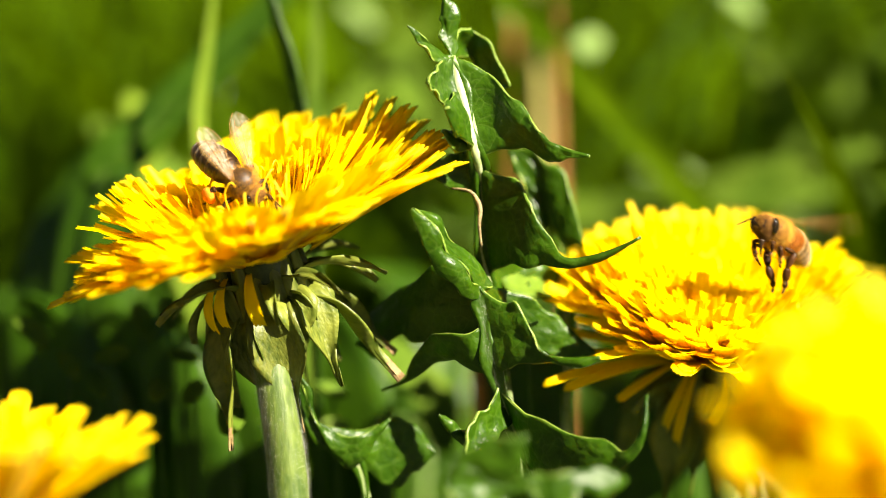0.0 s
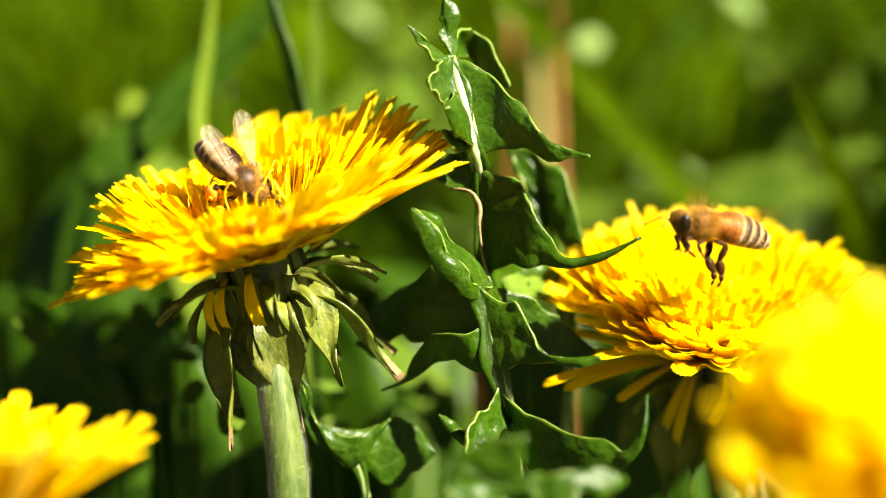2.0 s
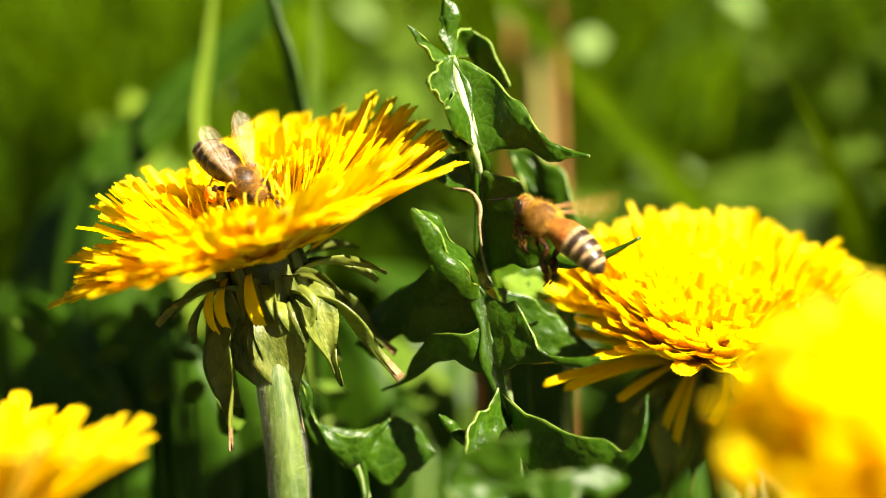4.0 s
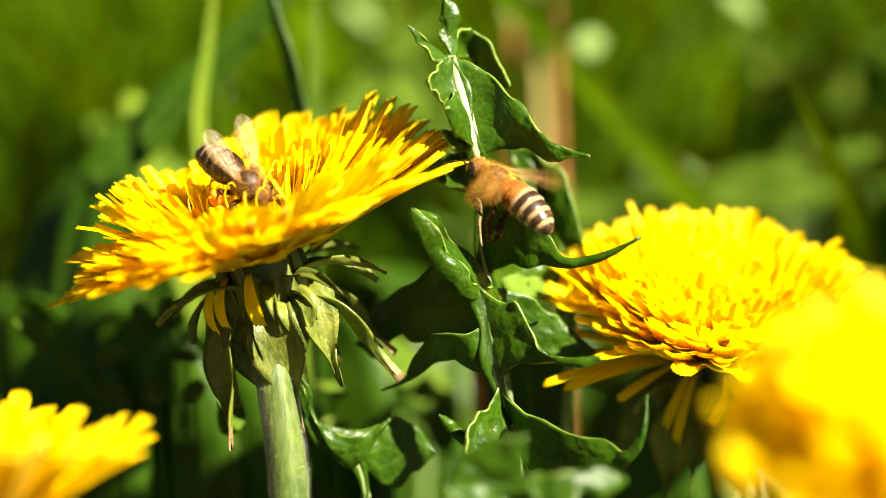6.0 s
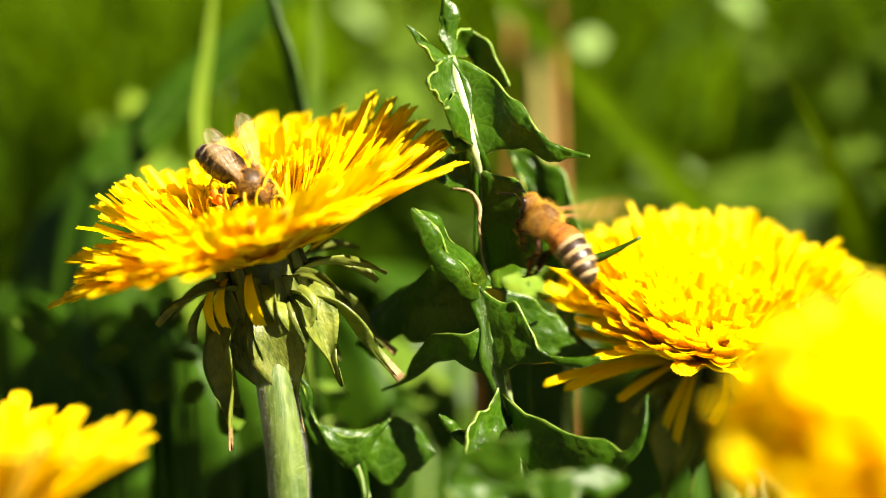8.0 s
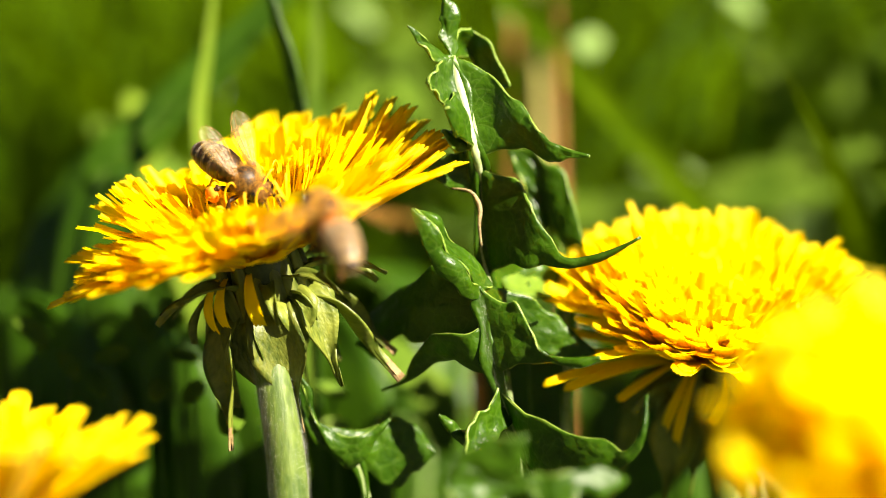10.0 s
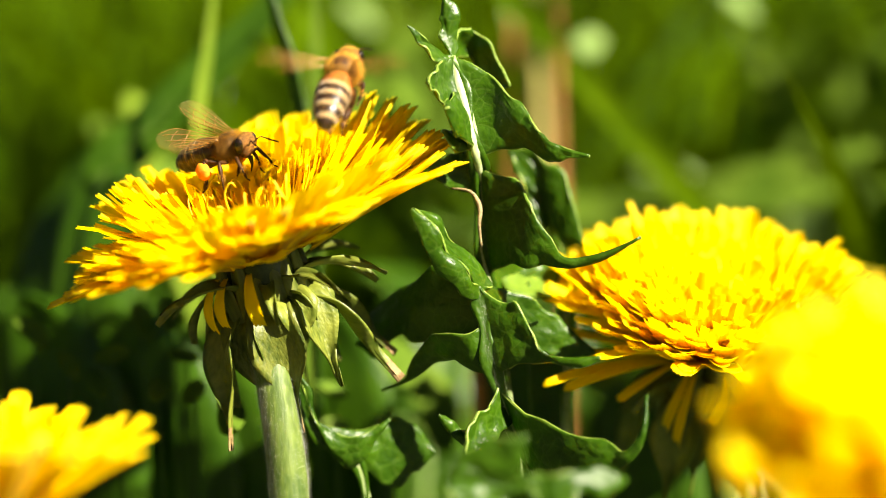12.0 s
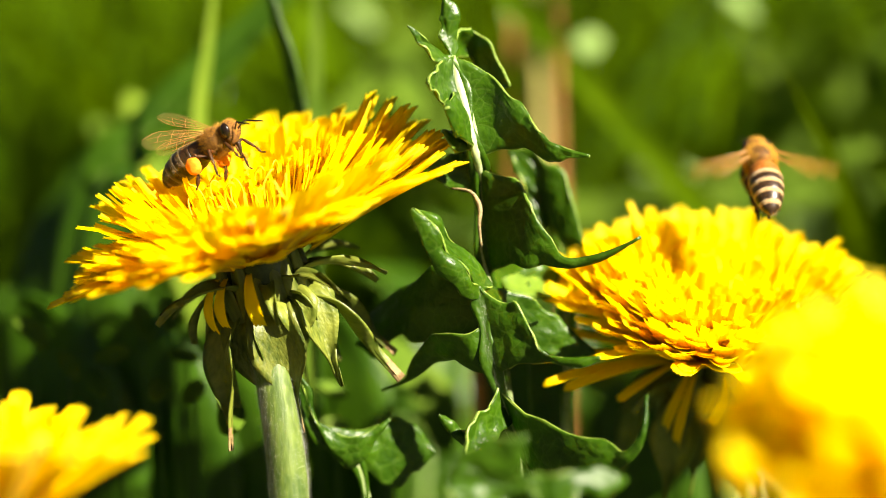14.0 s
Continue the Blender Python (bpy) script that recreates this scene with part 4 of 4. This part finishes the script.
grass_blade("broad light green grass blade standing upright", [(-21.12, 36.18, 28.74), (-23.36, 42.63, 65.37), (-29.68, 47.03, 90.27), (-32.13, 50, 107.12), (-31.02, 51.8, 117.38), (-29.9, 53.74, 128.36)], GRASS_PALE, 1.9)
grass_blade("light green grass stalk standing upright", [(-19.64, 36.18, 28.74), (-18.52, 43.93, 72.69), (-16.96, 47.8, 94.67), (-16.88, 51.03, 112.98), (-16.66, 53.74, 128.36)], HERB, 2.3)
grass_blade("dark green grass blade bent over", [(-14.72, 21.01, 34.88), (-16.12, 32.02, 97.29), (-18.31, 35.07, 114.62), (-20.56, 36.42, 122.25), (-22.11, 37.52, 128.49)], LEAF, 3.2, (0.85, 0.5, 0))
grass_blade("pale green grass blade leaning over", [(-30.72, 83.57, 9.57), (-22.91, 96.83, 84.78), (-14.23, 100.29, 104.43), (0.52, 102.86, 118.96)], HERB, 5.2)
grass_blade("dry straw stalk standing in the grass", [(17.13, 112, -11.91), (16.41, 118, 54.67), (16.49, 122, 91.75), (15.8, 124, 108.25), (13.94, 126, 121.93)], STRAW, 1.9)
grass_blade("brown withered grass blade", [(19.13, 74, 4.51), (18.44, 86, 74.62), (17.75, 90, 97.95), (17.23, 94, 122.95)], RUST, 1.2)
grass_blade("withered reddish brown grass stalk", [(11.22, 120, -15.37), (11.76, 126, 62.47), (11.36, 128, 95.65), (11.94, 130, 121.69)], RUST, 1.8)
grass_blade("withered reddish stalk low among the leaves", [(5.68, 30, 31.24), (4.94, 36, 67.16), (4.51, 38, 77.12), (3.94, 40, 81.9)], RUST, 1.7)
grass_blade("long green grass blade bent almost level", [(-7.71, 103.32, 6.42), (10.64, 115.9, 77.79), (26.79, 112.4, 86.71), (46.51, 98.49, 94.18), (73.22, 94.5, 100.36)], HERB, 5.5, (-0.4, 0.7, -0.6))
grass_blade("green grass blade arching over", [(-2.32, 122.32, -1), (17.02, 135.25, 72.32), (32.07, 131.82, 81.7), (51.44, 127.54, 86.22), (79.59, 122.92, 88.8)], HERB, 6.0, (-0.4, 0.7, -0.6))
grass_blade("yellowed grass blade lying over", [(-24.52, 51.75, 30.68), (-29.21, 58.26, 67.6), (-37.8, 62.19, 89.91), (-40.61, 63.96, 99.9), (-36.39, 65.58, 109.13)], GRASS_PALE, 3.2)
# Faces square to the sun's direction, so its turn stands in for cast shade.
grass_blade("dark green broad grass blade turned from the sun for shade", [(-55.65, 46.99, 32.48), (-50.27, 57.4, 91.52), (-40.27, 59.93, 105.9), (-27.21, 62.2, 118.77), (-17.22, 63.94, 128.61)], LEAF, 7.5, (0.64, 0.77, 0.0))
grass_blade("dark green grass blade leaning over the meadow", [(12.08, 151.72, -7.01), (23.53, 165.83, 72.98), (34.99, 169.81, 95.54), (49.57, 174.15, 120.15)], LEAF, 3.6)
grass_blade("broad green grass blade leaning over the meadow", [(22.84, 199.33, -24.96), (42.65, 215.11, 64.55), (51.97, 219.56, 89.8), (58.96, 224.83, 119.64)], LEAF, 6.0)
grass_blade("sunlit pale grass blade crossing the others", [(21.38, 170.77, -14.19), (7.2, 185.54, 69.61), (-2.62, 189.71, 93.25), (-15.71, 194.63, 121.18)], HERB, 7.0)
grass_blade("sunlit yellow-green grass blade behind the flowers", [(-17.14, 208.85, -28.55), (-15.95, 224.97, 62.87), (-11.19, 229.52, 88.65), (-2.86, 234.89, 119.13)], GRASS_PALE, 5.0)
grass_blade("fresh green grass blade rising across the meadow", [(60.71, 160, -32.66), (66.34, 180, 70.56), (73.05, 185, 90.53), (86.19, 190, 113.88)], HERB, 6.0)
grass_blade("fresh green grass blade hanging over the meadow", [(72.82, 150, -28.34), (68.19, 170, 63.7), (62.93, 176, 96.95), (52.41, 180, 117.73)], HERB, 5.0)
grass_blade("broad green grass blade at the side of the meadow", [(85.38, 150, -28.34), (80.01, 170, 57.24), (78.96, 176, 84.16), (83.34, 180, 109.28)], HERB, 7.0)
grass_blade("slender grass blade leaning over the meadow", [(60.08, 246.94, -42.91), (70.39, 264.4, 56.13), (79.42, 269.77, 86.6), (92.31, 275.14, 117.07)], HERB, 4.0)

# Broad leaves angled away from the sun to imitate the shaded undergrowth.
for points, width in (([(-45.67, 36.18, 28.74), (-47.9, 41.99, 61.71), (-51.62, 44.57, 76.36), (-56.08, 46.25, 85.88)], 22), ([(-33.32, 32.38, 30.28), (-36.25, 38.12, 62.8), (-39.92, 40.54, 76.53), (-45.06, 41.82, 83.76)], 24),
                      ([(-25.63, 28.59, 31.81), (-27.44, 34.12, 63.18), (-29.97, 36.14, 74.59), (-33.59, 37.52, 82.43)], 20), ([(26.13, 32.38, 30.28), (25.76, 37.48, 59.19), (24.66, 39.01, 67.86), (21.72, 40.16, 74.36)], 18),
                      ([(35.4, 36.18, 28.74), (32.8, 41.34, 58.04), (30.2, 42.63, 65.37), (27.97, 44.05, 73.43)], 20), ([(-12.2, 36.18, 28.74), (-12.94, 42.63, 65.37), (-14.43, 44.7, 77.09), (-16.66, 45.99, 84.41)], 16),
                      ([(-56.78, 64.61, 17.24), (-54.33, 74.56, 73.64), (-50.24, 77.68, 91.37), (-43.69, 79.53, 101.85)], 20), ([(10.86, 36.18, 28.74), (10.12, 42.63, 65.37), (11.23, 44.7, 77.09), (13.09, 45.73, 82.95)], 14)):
    grass_blade("broad dark green dock leaf turned from the sun for shade", points, LEAF, width, (0.40, 0.91, 0.0), "dock_leaf", "leaf", "dock leaves")


def wild_leaf(x, y, height, heading, reach, seed):
    """A dandelion leaf of the undergrowth that rises from a rosette and arches over."""
    rng = random.Random(seed)
    dx, dy = math.cos(radians(heading)), math.sin(radians(heading))
    rib = []
    for k in range(6):
        t = 1 - k / 5
        rib.append((x + dx * reach * t ** 1.5, y + dy * reach * t ** 1.5, height * (1 - (1 - t) ** 1.8) - 0.25 * height * t ** 4, 0.35 + 0.8 * (1 - t)))
    lobes = []
    for k in range(5):
        u0 = 0.02 + 0.13 * k
        for side in (-1, 1):
            c = Vector(spline(rib, u0 + 0.05)[:3])
            w = (9 + 4 * math.sin(1.2 * k + 0.6)) * rng.uniform(0.8, 1.2)
            out = Vector((-dy * side, dx * side, rng.uniform(-0.3, 0.5))) * w
            back = (Vector(spline(rib, u0 + 0.16)[:3]) - c)
            tip = c + out + back * 0.5
            lobes.append((u0, u0 + 0.15, tip, [c + out * 0.5 - back * 0.35, c + out * 0.85], [c + out * 0.35 + back * 0.95, c + out * 0.7 + back * 0.7], (0.6,)))
    return leaf("green dandelion leaf in the undergrowth", rib, lobes, RIB_DARK)


for x, y, height, heading, reach, seed in (
        (-95, 60, 62, 30, 40, 1), (-70, 85, 74, 160, 45, 2), (-45, 40, 60, 80, 30, 3), (-10, 48, 66, 200, 38, 4), (8, 70, 78, 20, 42, 5),
        (30, 55, 64, 110, 36, 6), (48, 42, 58, 340, 40, 7), (70, 75, 70, 190, 50, 8), (-120, 110, 82, 10, 60, 9), (-30, 120, 84, 150, 50, 10),
        (60, 120, 80, 60, 50, 11), (-60, 25, 50, 300, 32, 12), (15, 26, 52, 260, 26, 13), (35, 22, 54, 10, 30, 14)):
    wild_leaf(x, y, height, heading, reach, seed)
place = random.Random(21)
for k in range(22):
    wild_leaf(place.uniform(-105, 100), place.uniform(24, 120), place.uniform(62, 98), place.uniform(0, 360), place.uniform(25, 50), 40 + k)


def herb(label, x, y, z, radius, mat):
    """A round herb leaf on a thin stalk."""
    thing = tagged(new("herb", None), label, "herb", "small herbs in the grass")
    thing.location = (x * MM, y * MM, 0)
    bm = ribbon(2.4 * radius, 1.3 * radius, lambda t: math.sin(math.pi * (0.06 + 0.9 * t)) ** 0.6, (0, -12), 0.2, 0, 10, 6, 0.25)
    facing = Vector((0, 0, 1)).rotation_difference(Vector((0.45, -0.55, 0.70))).to_matrix().to_4x4()
    bm.transform(Matrix.Translation((0, 0, z)) @ facing @ turn('Z', 40 * x) @ Matrix.Translation((-radius, 0, 0)))
    part("leaf_blade", bm, mat, thing)
    part("stalk", tube([(1.5, 0, 0, 0.4), (1.0, 0.5, z * 0.5, 0.28), (0, 0, z, 0.18)], 6, 8), LEAF, thing)
    return thing


# Leaves added to make the pale discs of out-of-focus highlights.
for p, radius in (((24.07, 124.04, 112.41), 3.0), ((48.7, 125.11, 118.49), 3.2), ((40.61, 128.03, 89), 4.5), ((63.07, 146.63, 79.28), 4.0), ((-14.28, 152.83, 114.44), 3.2), ((11.4, 132.94, 116.83), 2.8), ((41.24, 168, 85.29), 4.0)):
    herb("pale herb leaf on a thin stalk, standing for a blurred glint", *p, radius, GLINT_LEAF)
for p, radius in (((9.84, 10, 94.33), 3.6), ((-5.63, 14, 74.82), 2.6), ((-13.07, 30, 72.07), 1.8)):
    herb("herb leaf on a thin stalk, sunlight put into its paler colour", *p, radius, HERB_LIT)
for p, radius in (((-41.86, 22, 79.44), 1.9), ((-33.34, 24, 87.45), 2.2), ((-29.67, 18, 79.7), 1.8), ((-24.76, 10, 78.38), 2.7), ((-50.3, 26, 84.9), 2.4), ((-39.41, 20, 83.76), 2.0), ((-37.32, 28, 86.62), 2.2), ((-45.9, 24, 81.8), 1.8), ((-31.14, 22, 82.96), 1.6), ((-33.89, 16, 80.18), 1.9), ((-13.44, 24, 78.25), 1.8), ((28.12, 30, 71.71), 1.9), ((24.16, 34, 73.63), 2.2)):
    herb("small green herb leaf on a thin stalk in the undergrowth", *p, radius, HERB)
for p, radius in (((-46.5, 95, 104.6), 3.0), ((-44.08, 90, 100.08), 2.2), ((-45.34, 88, 96.53), 2.0)):
    herb("pale yellowish herb leaf on a thin stalk", *p, radius, GRASS_PALE)
for p, radius in (((-33.76, 101.47, 111.1), 2.6), ((-44.65, 93.68, 95.73), 6.0), ((-50.24, 99.39, 99.31), 4.0), ((-5.71, 110.48, 104.63), 3.8), ((89.73, 264.85, 58.67), 5.0), ((-5.36, 44.57, 76.36), 5.6), ((-1.46, 53.6, 69.95), 5.6), ((-6.36, 28.09, 69.29), 4.0), ((22.39, 44.05, 73.43), 3.4),
                  ((1.31, 75.12, 76.87), 4.0), ((-15.05, 74.27, 72.03), 3.4), ((12.65, 32.07, 63.02), 3.4), ((-29.78, 72.57, 62.36), 2.6), ((-75.39, 163.3, 58.62), 5.0)):
    herb("green herb leaf on a thin stalk among the grass", *p, radius, HERB)


def motions():
    """Everything that moves: the flying bee, its wings, the feeding bee and its wings."""
    walk(flying_bee, [
        (0, pose(0.03785, 0.00220, 0.10096, 0, -22, 236)),
        (0.2, pose(0.03527, 0.00270, 0.10381, 0, -14, 220)),
        (0.4, pose(0.03363, 0.00339, 0.10772, 0, -3, 195)),
        (0.6, pose(0.03161, 0.00394, 0.11082, 0, -0, 187)),
        (0.8, pose(0.02960, 0.00407, 0.11156, 0, -0, 187)),
        (1, pose(0.02823, 0.00279, 0.11008, 0, 13, 216)),
        (1.2, pose(0.02761, 0.00066, 0.10722, 0, 10, 216)),
        (1.4, pose(0.02799, -0.00153, 0.10398, 0, -5, 217)),
        (1.6, pose(0.02905, -0.00345, 0.10230, 0, -7, 215)),
        (1.8, pose(0.02971, -0.00503, 0.10256, 0, -10, 210)),
        (2, pose(0.02976, -0.00646, 0.10367, 0, -9, 205)),
        (2.2, pose(0.02904, -0.00631, 0.10451, 0, -0, 200)),
        (2.4, pose(0.02806, -0.00640, 0.10403, 0, -0, 203)),
        (2.6, pose(0.02667, -0.00667, 0.10247, 0, -8, 198)),
        (2.8, pose(0.02509, -0.00695, 0.10092, 0, -18, 188)),
        (3, pose(0.02333, -0.00699, 0.10068, 0, -18, 176)),
        (3.2, pose(0.02047, -0.00699, 0.10068, 0, -18, 168)),
        (3.7, pose(0.01494, -0.00672, 0.10217, 0, -22, 155)),
        (4.3, pose(0.01069, -0.00641, 0.10397, 0, -28, 142)),
        (4.9, pose(0.00887, -0.00620, 0.10516, 0, -30, 133)),
        (5.3, pose(0.00863, -0.00400, 0.10612, 0, -29, 129)),
        (5.5, pose(0.00833, -0.00366, 0.10805, 0, -24, 135)),
        (5.7, pose(0.00765, -0.00370, 0.10780, 0, -22, 141)),
        (5.9, pose(0.00735, -0.00381, 0.10720, 0, -24, 142)),
        (6.1, pose(0.00729, -0.00387, 0.10684, 0, -24, 138)),
        (6.3, pose(0.00655, -0.00381, 0.10720, 0, -25, 135)),
        (6.5, pose(0.00649, -0.00361, 0.10835, 0, -23, 137)),
        (6.7, pose(0.00753, -0.00330, 0.11010, 0, -16, 143)),
        (6.9, pose(0.00821, -0.00306, 0.11142, 0, -13, 150)),
        (7.1, pose(0.00863, -0.00305, 0.11148, 0, -10, 156)),
        (7.3, pose(0.00851, -0.00309, 0.11124, 0, -9, 168)),
        (7.5, pose(0.00649, -0.00361, 0.10835, 0, -8, 172)),
        (7.7, pose(0.00668, -0.00441, 0.10376, 0, -44, 138)),
        (7.9, pose(0.01017, -0.00468, 0.10226, 0, -46, 136)),
        (8, pose(0.01255, -0.00465, 0.10244, 0, -34, 140)),
        (8.2, pose(0.01580, -0.00516, 0.10531, 0, -16, 163)),
        (8.6, pose(0.01393, -0.01296, 0.10714, 0, -15, 165)),
        (9.1, pose(0.00550, -0.02012, 0.10681, 0, -18, 150)),
        (9.6, pose(-0.00473, -0.02427, 0.10634, 0, -22, 125)),
        (10, pose(-0.01082, -0.02619, 0.10694, 0, -20, 112)),
        (10.3, pose(-0.01406, -0.02610, 0.10749, 0, -20, 106)),
        (10.5, pose(-0.01334, -0.02498, 0.10805, 0, -20, 106)),
        (10.7, pose(-0.01407, -0.02380, 0.10900, 0, -20, 104)),
        (10.9, pose(-0.01543, -0.02257, 0.11024, 0, -20, 100)),
        (11, pose(-0.01624, -0.02149, 0.11059, 0, -20, 96)),
        (11.2, pose(-0.01672, -0.01928, 0.11160, 0, -21, 88)),
        (11.4, pose(-0.01600, -0.01712, 0.11234, 0, -23, 80)),
        (11.6, pose(-0.01574, -0.01382, 0.11378, 0, -25, 80)),
        (11.8, pose(-0.01434, -0.01034, 0.11620, 0, -27, 78)),
        (12, pose(-0.01116, -0.00680, 0.11905, 0, -26, 76)),
        (12.1, pose(-0.00886, -0.00562, 0.11996, 0, -26, 76)),
        (12.3, pose(-0.00305, -0.00239, 0.12098, 0, -25, 80)),
        (12.5, pose(0.00283, -0.00024, 0.12165, 0, -25, 84)),
        (12.7, pose(0.00831, 0.00180, 0.12171, 0, -26, 82)),
        (12.9, pose(0.01356, 0.00374, 0.12123, 0, -31, 70)),
        (13.1, pose(0.01927, 0.00546, 0.11944, 0, -31, 64)),
        (13.3, pose(0.02440, 0.00606, 0.11710, 0, -32, 63)),
        (13.5, pose(0.03015, 0.00654, 0.11406, 0, -30, 68)),
        (13.7, pose(0.03435, 0.00794, 0.11049, 0, -24, 77)),
        (13.9, pose(0.03635, 0.00864, 0.10871, 0, -24, 95)),
        (14, pose(0.03649, 0.00941, 0.10731, 0, -24, 93)),
    ])
    for side, leg in flying_legs.items():
        hip = at_mm(1.3, side * 1.2, -1.5)
        walk(leg, [(t, hip @ turn('Y', swing) @ hip.inverted()) for t, swing in
                   ((0, 20), (1.0, -8), (2.0, 10), (3.2, 25), (5.5, 0), (6.9, 0), (8.0, -5), (10.3, 30), (11.6, 45), (13.0, 46), (14.0, 44))])
    foot = tall_leaf.location.copy()
    walk(tall_leaf, [(t, pose(*foot, 0, lean, 0)) for t, lean in ((0, 0), (2.4, 0), (2.9, 0.03), (3.4, 0), (6.9, 0), (7.5, -0.12), (8.1, -0.02), (10.3, 0), (14.0, 0))])
    for (kind, side), wing in flying_wings.items():
        rows = []
        for k in range(421):
            t = k / 30
            beat = math.sin(k * math.pi / 3)
            rows.append((t, wing_pose(kind, side, 108 + 12 * math.cos(k * math.pi / 3) + (8 if kind == "hindwing" else 0),
                                      8 + 12 * math.sin(1.7 * t) + 40 * beat, 12 + 14 * beat)))
        walk(wing, rows)
    walk(sitting_bee, [
        (0, pose(-0.02331, -0.00175, 0.10880, 26, 28, -41)),
        (0.5, pose(-0.02318, -0.00177, 0.10868, 26, 29, -41)),
        (1, pose(-0.02300, -0.00173, 0.10893, 26, 29, -41)),
        (1.5, pose(-0.02287, -0.00172, 0.10899, 26, 29, -41)),
        (2.2, pose(-0.02306, -0.00171, 0.10905, 26, 29, -42)),
        (3, pose(-0.02331, -0.00170, 0.10911, 26, 29, -43)),
        (4.2, pose(-0.02306, -0.00174, 0.10887, 26, 28, -41)),
        (5.5, pose(-0.02281, -0.00178, 0.10862, 26, 27, -39)),
        (6.5, pose(-0.02256, -0.00179, 0.10856, 26, 27, -38)),
        (7.5, pose(-0.02250, -0.00178, 0.10862, 26, 26, -37)),
        (8.2, pose(-0.02262, -0.00176, 0.10874, 26, 26, -37)),
        (9.3, pose(-0.02287, -0.00175, 0.10880, 26, 26, -37)),
        (10.3, pose(-0.02306, -0.00172, 0.10899, 26, 26, -37)),
        (11, pose(-0.02300, -0.00172, 0.10899, 26, 26, -36)),
        (11.5, pose(-0.02374, -0.00164, 0.10942, 24, 26, -33)),
        (11.8, pose(-0.02487, 0.00166, 0.10991, 18, 8, -38)),
        (12, pose(-0.02512, 0.00177, 0.11073, 12, -14, -38)),
        (12.1, pose(-0.02543, 0.00174, 0.11034, 8, -18.5, -40)),
        (12.5, pose(-0.02549, 0.00177, 0.11053, 6, -22.5, -42)),
        (13, pose(-0.02562, 0.00177, 0.11053, 6, -26, -40)),
        (13.5, pose(-0.02612, 0.00179, 0.11065, 4, -29, -32)),
        (14, pose(-0.02674, 0.00178, 0.11059, 0, -33, -26)),
    ])
    resting, standing = pose(0, 0, 0, 26, 28, -41).to_3x3(), pose(0, 0, 0, 5, -28, -36).to_3x3()
    for (kind, side), wing in sitting_wings.items():
        low = 0.14 if kind == "hindwing" else 0.0
        if side > 0:
            folded = held(kind, side, resting, (-0.26, 0.42, 0.88 - low), (0.38, -0.82, 0.43))
            spread = held(kind, side, standing, (-0.90, 0.30, 0.26 - low), (0.25, -0.55, 0.8))
        else:
            folded = held(kind, side, resting, (-0.52, 0.22, 0.80 - low), (0.38, -0.82, 0.43))
            spread = held(kind, side, standing, (-0.97, -0.05, -0.14 - low), (0.05, -0.72, 0.7))
        walk(wing, [(0, folded), (11.4, folded), (12.1, spread), (14.0, spread)])


motions()
